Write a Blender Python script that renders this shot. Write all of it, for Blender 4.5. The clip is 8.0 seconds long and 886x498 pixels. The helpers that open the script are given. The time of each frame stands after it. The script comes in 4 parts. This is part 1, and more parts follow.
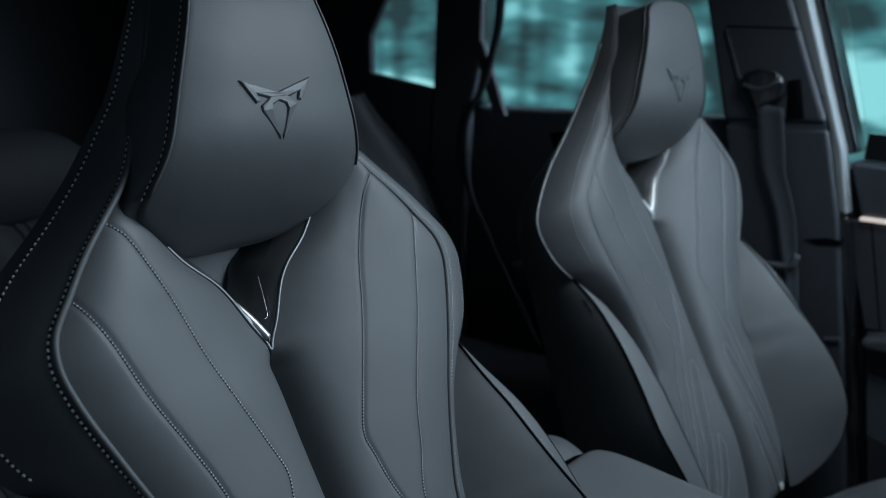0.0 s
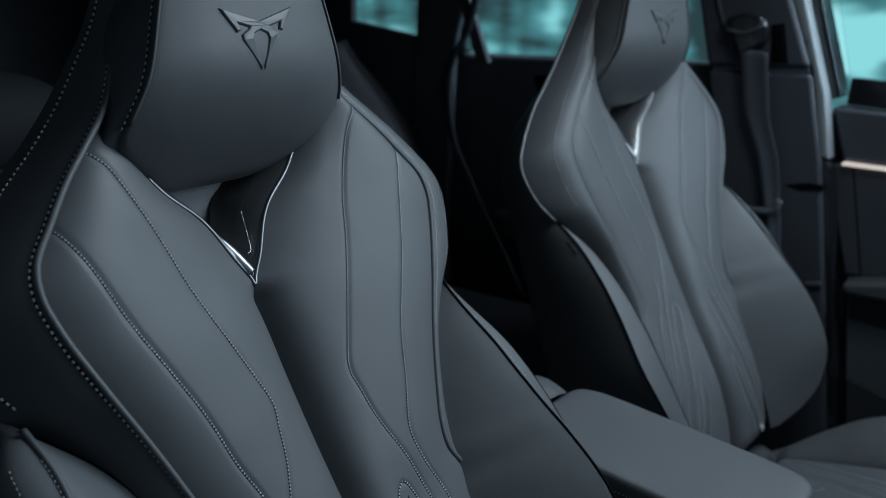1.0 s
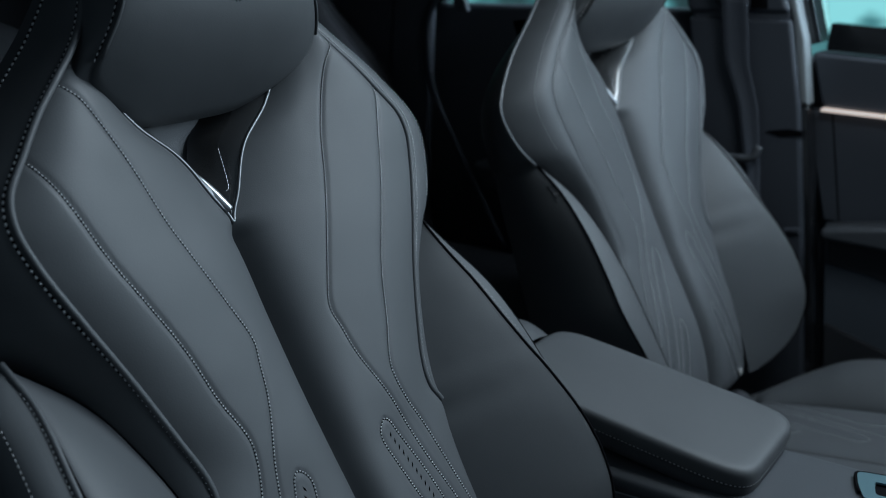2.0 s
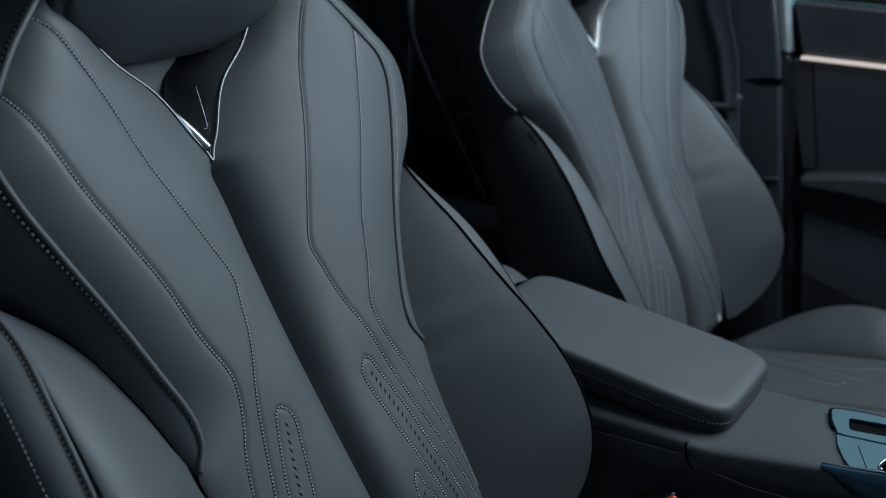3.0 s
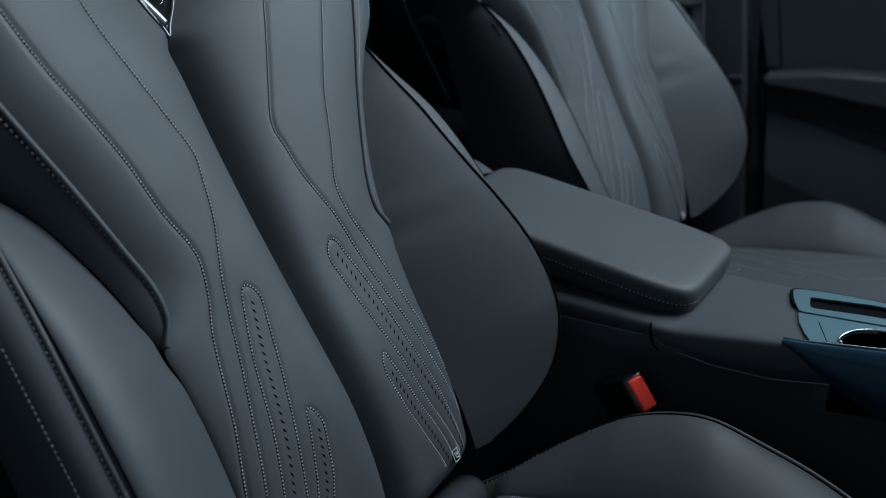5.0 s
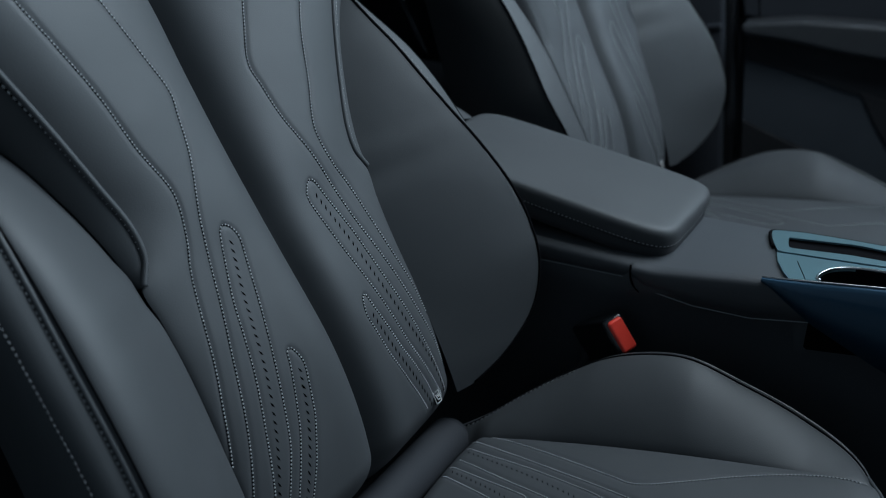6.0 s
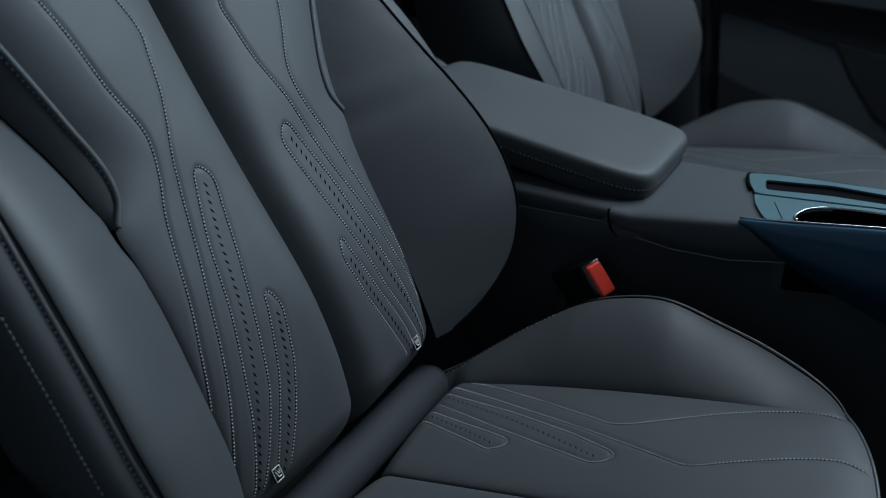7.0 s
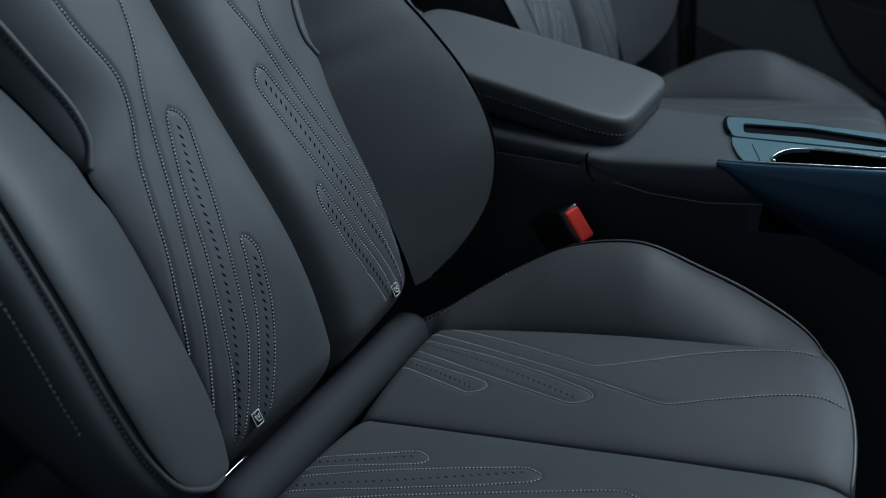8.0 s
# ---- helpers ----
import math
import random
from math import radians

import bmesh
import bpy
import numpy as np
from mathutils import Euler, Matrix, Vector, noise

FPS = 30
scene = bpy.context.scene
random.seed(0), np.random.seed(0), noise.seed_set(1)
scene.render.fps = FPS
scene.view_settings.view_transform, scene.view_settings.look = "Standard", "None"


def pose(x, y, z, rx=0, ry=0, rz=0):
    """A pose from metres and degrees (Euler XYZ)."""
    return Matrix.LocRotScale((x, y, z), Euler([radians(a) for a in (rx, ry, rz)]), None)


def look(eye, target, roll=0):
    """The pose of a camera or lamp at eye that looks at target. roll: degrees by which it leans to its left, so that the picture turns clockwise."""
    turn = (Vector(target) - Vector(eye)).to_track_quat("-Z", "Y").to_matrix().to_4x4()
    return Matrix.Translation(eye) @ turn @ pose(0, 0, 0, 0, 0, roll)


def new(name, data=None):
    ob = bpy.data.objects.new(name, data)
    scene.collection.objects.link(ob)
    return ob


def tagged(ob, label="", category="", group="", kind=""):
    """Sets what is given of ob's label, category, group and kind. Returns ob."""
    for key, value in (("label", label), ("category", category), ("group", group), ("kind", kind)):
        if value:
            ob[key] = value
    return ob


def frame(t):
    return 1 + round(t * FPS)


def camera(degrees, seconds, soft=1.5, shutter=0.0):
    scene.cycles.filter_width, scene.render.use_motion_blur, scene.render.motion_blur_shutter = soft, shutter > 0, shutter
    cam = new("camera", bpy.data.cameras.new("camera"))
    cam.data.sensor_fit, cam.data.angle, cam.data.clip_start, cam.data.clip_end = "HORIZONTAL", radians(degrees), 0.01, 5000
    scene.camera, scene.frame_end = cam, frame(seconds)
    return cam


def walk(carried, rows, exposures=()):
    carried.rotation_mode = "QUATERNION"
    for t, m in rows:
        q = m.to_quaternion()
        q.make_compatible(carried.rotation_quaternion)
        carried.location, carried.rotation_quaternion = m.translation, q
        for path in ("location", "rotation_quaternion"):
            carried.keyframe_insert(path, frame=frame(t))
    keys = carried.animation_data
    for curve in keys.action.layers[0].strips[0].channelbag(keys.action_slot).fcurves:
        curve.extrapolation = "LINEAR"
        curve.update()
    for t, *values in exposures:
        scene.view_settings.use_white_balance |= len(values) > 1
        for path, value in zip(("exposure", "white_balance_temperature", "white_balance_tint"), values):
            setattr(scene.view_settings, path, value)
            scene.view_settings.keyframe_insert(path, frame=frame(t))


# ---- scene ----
cam = camera(47.8, 8.0, soft=0.9)
cam.data.dof.use_dof, cam.data.dof.focus_distance, cam.data.dof.aperture_fstop = True, 0.86, 5.6
PATH = [
    (0, (-0.569, -0.317, 1.278), (0.988, 0.855, 0.827), 0.6),
    (0.5, (-0.571, -0.32, 1.267), (0.985, 0.837, 0.779), 0.6),
    (1, (-0.572, -0.319, 1.255), (0.989, 0.814, 0.727), 0.6),
    (1.5, (-0.572, -0.319, 1.243), (0.993, 0.792, 0.68), 0.5),
    (3, (-0.579, -0.327, 1.215), (0.987, 0.717, 0.54), 0.6),
    (3.5, (-0.58, -0.327, 1.205), (0.987, 0.696, 0.5), 0.6),
    (4, (-0.582, -0.328, 1.194), (0.984, 0.669, 0.449), 0.7),
    (4.5, (-0.584, -0.331, 1.184), (0.978, 0.646, 0.406), 0.7),
    (6, (-0.591, -0.332, 1.154), (0.965, 0.567, 0.276), 0.9),
    (6.5, (-0.592, -0.333, 1.143), (0.963, 0.539, 0.237), 0.9),
    (7, (-0.595, -0.334, 1.132), (0.958, 0.51, 0.197), 0.9),
    (7.5, (-0.597, -0.339, 1.124), (0.949, 0.483, 0.159), 0.8),
    (8, (-0.599, -0.338, 1.113), (0.945, 0.454, 0.119), 0.9),
]
walk(cam, [(t, look(eye, target, roll)) for t, eye, target, roll in PATH])

# ---- world and light ----
world = bpy.data.worlds.new("studio")
scene.world = world
world.use_nodes = True
world.node_tree.nodes["Background"].inputs[0].default_value = (0.35, 0.49, 0.62, 1)
world.node_tree.nodes["Background"].inputs[1].default_value = 0.24


def area(name, eye, target, sx, sy, watts, colour):
    lamp = bpy.data.lights.new(name, "AREA")
    lamp.shape, lamp.size, lamp.size_y, lamp.energy, lamp.color = "RECTANGLE", sx, sy, watts, colour
    ob = new(name, lamp)
    ob.matrix_world = look(eye, target)
    return ob


area("softbox_over_car", (1.60, -1.00, 2.60), (0.30, 0.20, 0.95), 1.7, 1.3, 52, (0.78, 0.96, 1.13))
# Two unseen lamps added to brighten the far seat and the upper backrests.
area("added_lamp_over_seats", (0.56, -0.16, 1.62), (0.30, 0.22, 0.95), 0.45, 0.34, 3.8, (0.84, 0.97, 1.06))
area("added_lamp_in_front", (1.90, -2.60, 1.98), (0.25, 0.25, 1.0), 1.3, 0.8, 33, (0.74, 0.96, 1.16))

# ---- materials ----


def material(name, base, rough=0.5, metal=0.0, wave=0.0, size=400.0, bump=0.0, var=0.12, coat=0.0, spec=0.5):
    m = bpy.data.materials.new(name)
    m.use_nodes = True
    nt = m.node_tree
    b = nt.nodes["Principled BSDF"]
    b.inputs["Base Color"].default_value = (*base, 1)
    b.inputs["Roughness"].default_value = rough
    b.inputs["Metallic"].default_value = metal
    b.inputs["Coat Weight"].default_value = coat
    b.inputs["Specular IOR Level"].default_value = spec
    tc = nt.nodes.new("ShaderNodeTexCoord")
    big = nt.nodes.new("ShaderNodeTexNoise")
    big.inputs["Scale"].default_value, big.inputs["Detail"].default_value = 9.0, 5.0
    nt.links.new(tc.outputs["Object"], big.inputs["Vector"])
    ramp = nt.nodes.new("ShaderNodeMix")
    ramp.data_type = "RGBA"
    ramp.inputs["A"].default_value = (*[c * (1 - var) for c in base], 1)
    ramp.inputs["B"].default_value = (*[min(1, c * (1 + var)) for c in base], 1)
    nt.links.new(big.outputs["Fac"], ramp.inputs["Factor"])
    nt.links.new(ramp.outputs["Result"], b.inputs["Base Color"])
    rr = nt.nodes.new("ShaderNodeMapRange")
    rr.inputs["To Min"].default_value, rr.inputs["To Max"].default_value = rough * 0.88, min(1, rough * 1.12)
    nt.links.new(big.outputs["Fac"], rr.inputs["Value"])
    nt.links.new(rr.outputs["Result"], b.inputs["Roughness"])
    if bump:
        vor = nt.nodes.new("ShaderNodeTexVoronoi")
        vor.inputs["Scale"].default_value = size
        fine = nt.nodes.new("ShaderNodeTexNoise")
        fine.inputs["Scale"].default_value, fine.inputs["Detail"].default_value = size * 0.6, 6.0
        mul = nt.nodes.new("ShaderNodeMath")
        mul.operation = "ADD"
        nt.links.new(tc.outputs["Object"], vor.inputs["Vector"])
        nt.links.new(tc.outputs["Object"], fine.inputs["Vector"])
        nt.links.new(vor.outputs["Distance"], mul.inputs[0])
        nt.links.new(fine.outputs["Fac"], mul.inputs[1])
        bp = nt.nodes.new("ShaderNodeBump")
        bp.inputs["Strength"].default_value, bp.inputs["Distance"].default_value = bump, 0.0004
        nt.links.new(mul.outputs[0], bp.inputs["Height"])
        nt.links.new(bp.outputs["Normal"], b.inputs["Normal"])
        if wave:
            soft = nt.nodes.new("ShaderNodeTexNoise")
            soft.inputs["Scale"].default_value, soft.inputs["Detail"].default_value = 17.0, 1.5
            nt.links.new(tc.outputs["Object"], soft.inputs["Vector"])
            wb = nt.nodes.new("ShaderNodeBump")
            wb.inputs["Strength"].default_value, wb.inputs["Distance"].default_value = wave, 0.004
            nt.links.new(soft.outputs["Fac"], wb.inputs["Height"])
            nt.links.new(wb.outputs["Normal"], bp.inputs["Normal"])
    return m


LEATHER = material("charcoal_leather", (0.062, 0.066, 0.070), 0.55, wave=0.35, bump=0.10, size=900, var=0.10, spec=0.42)
# Leather darkened to carry the shade over the rear bench.
REAR = material("darkened_rear_leather", (0.022, 0.023, 0.027), 0.75, bump=0.16, size=900, spec=0.3)
DOORCARD = material("slate_door_card", (0.070, 0.084, 0.102), 0.6, bump=0.2, size=900)
# Same leather made darker, for shaded neck, cushion flanks and lid base.
HIDE = material("darkened_leather", (0.040, 0.043, 0.048), 0.55, bump=0.16, size=900)
# Leather darkened further, for the bite roll, armrest shade and dark door fields.
DULL = material("darkened_matt_leather", (0.034, 0.036, 0.041), 0.75, bump=0.16, size=900, spec=0.25)
EMBLEM = material("embossed_leather", (0.060, 0.064, 0.068), 0.42, var=0.08, spec=0.5)
RIM = material("satin_grey_chrome", (0.17, 0.175, 0.18), 0.38, metal=0.9, var=0.03)
# Brighter chrome, only for the highlight streaks modelled in the neck funnel.
GLINT = material("glint_chrome", (0.30, 0.31, 0.32), 0.30, metal=0.8, var=0.03)
THREAD = material("grey_thread", (0.58, 0.59, 0.60), 0.7)
PIPE = material("dark_piping", (0.075, 0.08, 0.085), 0.32)
COARSE = material("dark_grey_thread", (0.29, 0.295, 0.30), 0.7)
# Near black for perforations, and for the dark in grooves, slots and recesses.
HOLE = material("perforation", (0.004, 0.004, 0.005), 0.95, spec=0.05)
CHROME = material("dark_chrome", (0.62, 0.64, 0.66), 0.24, metal=1.0, var=0.03)
GLOSS = material("piano_black", (0.012, 0.013, 0.015), 0.12, coat=0.6, var=0.05)
SMOKE = material("smoked_chrome", (0.26, 0.265, 0.27), 0.24, metal=0.9, var=0.05)
PLASTIC = material("soft_black_plastic", (0.055, 0.060, 0.067), 0.5, bump=0.3, size=1100)
TRIM = material("dark_pillar_trim", (0.044, 0.050, 0.062), 0.55, bump=0.2, size=900)
BLUE = material("dark_blue_lacquer", (0.024, 0.075, 0.130), 0.34, metal=0.55, coat=0.5, var=0.1)
TEAL = material("petrol_metal_panel", (0.17, 0.28, 0.32), 0.36, metal=0.6, var=0.06)
RED = material("red_button", (1.0, 0.07, 0.045), 0.28, var=0.05)
WHITE = material("white_print", (0.75, 0.75, 0.73), 0.6)
FABRIC = material("belt_webbing", (0.045, 0.052, 0.066), 0.75, bump=0.4, size=700)
CARPET = material("black_carpet", (0.05, 0.052, 0.056), 0.95, bump=0.6, size=500)
HEADLINER = material("black_headliner", (0.045, 0.046, 0.05), 0.9, bump=0.3, size=500)
CONCRETE = material("dark_concrete", (0.08, 0.085, 0.09), 0.8, bump=0.3, size=60)
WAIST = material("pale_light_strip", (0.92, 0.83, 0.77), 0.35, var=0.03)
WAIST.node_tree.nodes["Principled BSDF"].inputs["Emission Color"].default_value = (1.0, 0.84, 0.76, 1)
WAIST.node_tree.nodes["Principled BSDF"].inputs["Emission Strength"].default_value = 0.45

# ---- mesh helpers ----


def spline(points, q):
    """Smooth values over the first coordinate of the points."""
    p = np.array(points, float)
    x, y = p[:, 0], p[:, 1:]
    if x[0] > x[-1]:
        x, y = x[::-1], y[::-1]
    q = np.clip(np.asarray(q, float), x[0], x[-1])
    d = np.diff(y, axis=0) / np.diff(x)[:, None]
    m = np.vstack([d[:1], (d[1:] + d[:-1]) / 2, d[-1:]])
    i = np.clip(np.searchsorted(x, q, side="right") - 1, 0, len(x) - 2)
    w = x[i + 1] - x[i]
    t = ((q - x[i]) / w)[..., None]
    w = w[..., None]
    return ((2 * t**3 - 3 * t**2 + 1) * y[i] + (t**3 - 2 * t**2 + t) * w * m[i]
            + (-2 * t**3 + 3 * t**2) * y[i + 1] + (t**3 - t**2) * w * m[i + 1])


def run(points, n):
    """n points evenly along a smooth curve through the points."""
    p = np.array(points, float)
    k = np.arange(len(p))
    fine = spline(np.column_stack([k, p]), np.linspace(0, len(p) - 1, 40 * len(p)))
    s = np.concatenate([[0], np.cumsum(np.linalg.norm(np.diff(fine, axis=0), axis=1))])
    q = np.linspace(0, s[-1], n)
    return np.column_stack([np.interp(q, s, fine[:, j]) for j in range(fine.shape[1])])


def soften(points, n=70):
    """The same line with straight runs and small rounded corners."""
    p = np.array(points, float)
    s = np.concatenate([[0], np.cumsum(np.linalg.norm(np.diff(p, axis=0), axis=1))])
    q = np.linspace(0, s[-1], 400)
    p = np.column_stack([np.interp(q, s, p[:, j]) for j in range(2)])
    w = 4
    for _ in range(2):
        e = np.vstack([np.repeat(p[:1], w, 0), p, np.repeat(p[-1:], w, 0)])
        p = np.column_stack([np.convolve(e[:, j], np.ones(2 * w + 1) / (2 * w + 1), "valid") for j in range(2)])
    return [tuple(r) for r in p[np.linspace(0, 399, n).astype(int)]]


def mesh_of(name, verts, faces, smooth=True):
    me = bpy.data.meshes.new(name)
    me.from_pydata([tuple(v) for v in verts], [], faces)
    me.validate()
    if smooth:
        me.polygons.foreach_set("use_smooth", [True] * len(me.polygons))
    me.update()
    return me


def grid_faces(rows, cols, closed=False, flip=False):
    out = []
    for r in range(rows - 1):
        for c in range(cols if closed else cols - 1):
            d = (c + 1) % cols
            f = (r * cols + c, r * cols + d, (r + 1) * cols + d, (r + 1) * cols + c)
            out.append(f[::-1] if flip else f)
    return out


def thing(name, at, label, category, group="", kind=""):
    ob = new(name)
    ob.location = at
    return tagged(ob, label, category, group, kind)


def base_of(ob):
    p = Vector((0, 0, 0))
    while ob:
        p += ob.location
        ob = ob.parent
    return p


def part(name, data, mat, parent=None, label=""):
    """One mesh object, given in world places, under a thing or a part."""
    ob = new(name, data)
    if parent:
        ob.parent = parent
        data.transform(Matrix.Translation(-base_of(parent)))
    if mat and not data.materials:
        data.materials.append(mat)
    return tagged(ob, label)


def sheet(name, p, mat, parent=None, flip=False, closed=False, thick=0.0, label=""):
    """A smooth surface from an array rows x columns x 3, with depth if thick."""
    p = np.asarray(p, float)
    r, c = p.shape[:2]
    me = mesh_of(name, p.reshape(-1, 3), grid_faces(r, c, closed, flip))
    ob = part(name, me, mat, parent, label)
    if thick:
        mod = ob.modifiers.new("depth", "SOLIDIFY")
        mod.thickness, mod.offset = thick, -1
    return ob


def tube_data(name, pts, radius, sides=8):
    p = np.asarray(pts, float)
    t = np.gradient(p, axis=0)
    t /= np.linalg.norm(t, axis=1)[:, None] + 1e-9
    ref = np.array([0.3, 0.2, 1.0])
    a = np.cross(t, ref)
    a /= np.linalg.norm(a, axis=1)[:, None] + 1e-9
    b = np.cross(t, a)
    ang = np.linspace(0, 2 * np.pi, sides, endpoint=False)
    rad = np.broadcast_to(np.asarray(radius, float), (len(p),))[:, None, None]
    v = p[:, None] + rad * (np.cos(ang)[None, :, None] * a[:, None] + np.sin(ang)[None, :, None] * b[:, None])
    faces = grid_faces(len(p), sides, True)
    n = len(p)
    faces += [tuple(range(sides))[::-1], tuple((n - 1) * sides + i for i in range(sides))]
    return mesh_of(name, v.reshape(-1, 3), faces)


def tube(name, pts, radius, mat, parent=None, sides=8, label=""):
    return part(name, tube_data(name, pts, radius, sides), mat, parent, label)


def box(name, lo, hi, mat, parent=None, bevel=0.004, label="", turn=None):
    """A bevelled block between two corners; turn: a matrix about its middle."""
    bm = bmesh.new()
    lo, hi = Vector(lo), Vector(hi)
    bmesh.ops.create_cube(bm, size=1, matrix=Matrix.Diagonal((*(hi - lo), 1)))
    if bevel:
        bmesh.ops.bevel(bm, geom=bm.edges[:], offset=min(bevel, 0.45 * min(hi - lo)), segments=3, profile=0.5, affect="EDGES")
    if turn:
        bm.transform(turn)
    bm.transform(Matrix.Translation((lo + hi) / 2))
    me = bpy.data.meshes.new(name)
    bm.to_mesh(me)
    bm.free()
    me.polygons.foreach_set("use_smooth", [True] * len(me.polygons))
    ob = part(name, me, mat, parent, label)
    ob.modifiers.new("even", "WEIGHTED_NORMAL")
    return ob


def extrude(name, outline, axis, lo, hi, mat, parent=None, bevel=0.004, label=""):
    """A block with the given outline, in the two other axes, from lo to hi along the axis."""
    bm = bmesh.new()
    i = "xyz".index(axis)

    def place(p, d):
        q = list(p)
        q.insert(i, d)
        return q
    a = [bm.verts.new(place(p, lo)) for p in outline]
    b = [bm.verts.new(place(p, hi)) for p in outline]
    bm.faces.new(a)
    bm.faces.new(b[::-1])
    n = len(outline)
    for k in range(n):
        bm.faces.new((a[k], b[k], b[(k + 1) % n], a[(k + 1) % n]))
    bmesh.ops.recalc_face_normals(bm, faces=bm.faces[:])
    if bevel:
        bmesh.ops.bevel(bm, geom=bm.edges[:], offset=bevel, segments=3, profile=0.5, affect="EDGES", clamp_overlap=True)
    me = bpy.data.meshes.new(name)
    bm.to_mesh(me)
    bm.free()
    me.polygons.foreach_set("use_smooth", [True] * len(me.polygons))
    ob = part(name, me, mat, parent, label)
    ob.modifiers.new("even", "WEIGHTED_NORMAL")
    return ob


def stitches(name, line, normal, parent, step=0.0030, long=0.0020, wide=0.0008, mat=THREAD, lift=0.0006, slant=0.0, holes=True):
    """A row of short threads along a line, each a small raised lozenge; one mesh a seam."""
    line = np.asarray(line, float)
    s = np.concatenate([[0], np.cumsum(np.linalg.norm(np.diff(line, axis=0), axis=1))])
    q = np.arange(step / 2, s[-1], step)
    c = np.column_stack([np.interp(q, s, line[:, j]) for j in range(3)])
    nn = np.column_stack([np.interp(q, s, np.broadcast_to(normal, line.shape)[:, j]) for j in range(3)])
    t = np.gradient(c, axis=0)
    t /= np.linalg.norm(t, axis=1)[:, None] + 1e-9
    nn /= np.linalg.norm(nn, axis=1)[:, None] + 1e-9
    b = np.cross(nn, t)
    if slant:
        t, b = t * math.cos(slant) + b * math.sin(slant), b * math.cos(slant) - t * math.sin(slant)
    c = c + nn * lift
    v, f, mi = [], [], []

    def lozenge(m, n1, t1, b1, ln, wd, index):
        o = len(v)
        v.extend([m - t1 * ln / 2, m + b1 * wd, m + t1 * ln / 2, m - b1 * wd, m + n1 * wd * 1.2, m - n1 * wd])
        f.extend([(o, o + 3, o + 4), (o + 3, o + 2, o + 4), (o + 2, o + 1, o + 4), (o + 1, o, o + 4), (o + 3, o, o + 5), (o + 2, o + 3, o + 5), (o + 1, o + 2, o + 5), (o, o + 1, o + 5)])
        mi.extend([index] * 8)
    for k in range(len(c)):
        lozenge(c[k], nn[k], t[k], b[k], long, wide, 0)
        if holes and k:
            lozenge((c[k] + c[k - 1]) / 2 - nn[k] * lift, nn[k], t[k], b[k], step * 0.6, wide * 1.15, 1)
    me = mesh_of(name, v, f)
    me.materials.append(mat)
    if holes:
        me.materials.append(HOLE)
        me.polygons.foreach_set("material_index", mi[:len(me.polygons)])
    ob = part(name, me, mat, parent)
    return tagged(ob, kind="stuff")


# ---- front seat: backrest in (u across, v up the recline, h out of it) ----
A1 = radians(25)
BACK_O = np.array([0, 0.052, 0.50])
BACK_V = np.array([0, math.sin(A1), math.cos(A1)])
BACK_N = np.array([0, -math.cos(A1), math.sin(A1)])
A2 = radians(15.6)
CUSH_O = np.array([0, 0.05, 0.534])
CUSH_F = np.array([0, -math.cos(A2), math.sin(A2)])
CUSH_N = np.array([0, math.sin(A2), math.cos(A2)])


def back(u, v, h):
    u, v, h = np.broadcast_arrays(np.asarray(u, float), v, h)
    return BACK_O + u[..., None] * np.array([1.0, 0, 0]) + v[..., None] * BACK_V + h[..., None] * BACK_N


def cush(u, w, k):
    u, w, k = np.broadcast_arrays(np.asarray(u, float), w, k)
    return CUSH_O + u[..., None] * np.array([1.0, 0, 0]) + w[..., None] * CUSH_F + k[..., None] * CUSH_N


# the middle groove wanders towards the inner side, as (v, u)
GROOVE_OFF = [(0.04, 0.014), (0.10, 0.0135), (0.2, 0.0095), (0.3, 0.0055), (0.4, 0.0035), (0.5, 0.002), (0.55, 0.0)]
# curves of the right half, as (v, u, h)
GROOVE = [(0.05, 0.0, 0.015), (0.08, 0.0, 0.021), (0.2, 0.0, 0.028), (0.3, 0.0, 0.018), (0.385, 0.0, 0.005), (0.465, 0.0, -0.004),
          (0.54, 0.0, -0.010), (0.557, 0.002, -0.012), (0.575, 0.013, -0.010), (0.617, 0.038, -0.006), (0.645, 0.070, 0.0), (0.69, 0.10, 0.008), (0.72, 0.108, 0.01)]
PIPING = [(0.05, 0.158, 0.004), (0.08, 0.150, 0.014), (0.128, 0.144, 0.021), (0.19, 0.142, 0.021), (0.26, 0.140, 0.018), (0.30, 0.142, 0.016), (0.328, 0.145, 0.015), (0.348, 0.135, 0.016), (0.37, 0.135, 0.017),
          (0.41, 0.148, 0.018), (0.462, 0.168, 0.021), (0.512, 0.190, 0.025), (0.56, 0.209, 0.028), (0.587, 0.215, 0.030), (0.608, 0.211, 0.031), (0.632, 0.193, 0.032),
          (0.66, 0.170, 0.033), (0.683, 0.147, 0.034), (0.70, 0.130, 0.035), (0.72, 0.114, 0.035), (0.735, 0.107, 0.037), (0.775, 0.088, 0.045), (0.82, 0.071, 0.054), (0.86, 0.053, 0.056), (0.885, 0.036, 0.048)]
EDGE = [(0.328, 0.146, 0.008), (0.36, 0.152, 0.006), (0.41, 0.168, 0.0), (0.456, 0.190, -0.006), (0.495, 0.226, -0.010), (0.517, 0.252, -0.011), (0.545, 0.270, -0.014), (0.59, 0.279, -0.0155), (0.613, 0.268, -0.0135), (0.66, 0.226, -0.010),
        (0.70, 0.179, -0.004), (0.73, 0.145, 0.0), (0.755, 0.122, 0.006), (0.78, 0.101, 0.014), (0.82, 0.083, 0.032), (0.86, 0.063, 0.042), (0.89, 0.042, 0.038)]
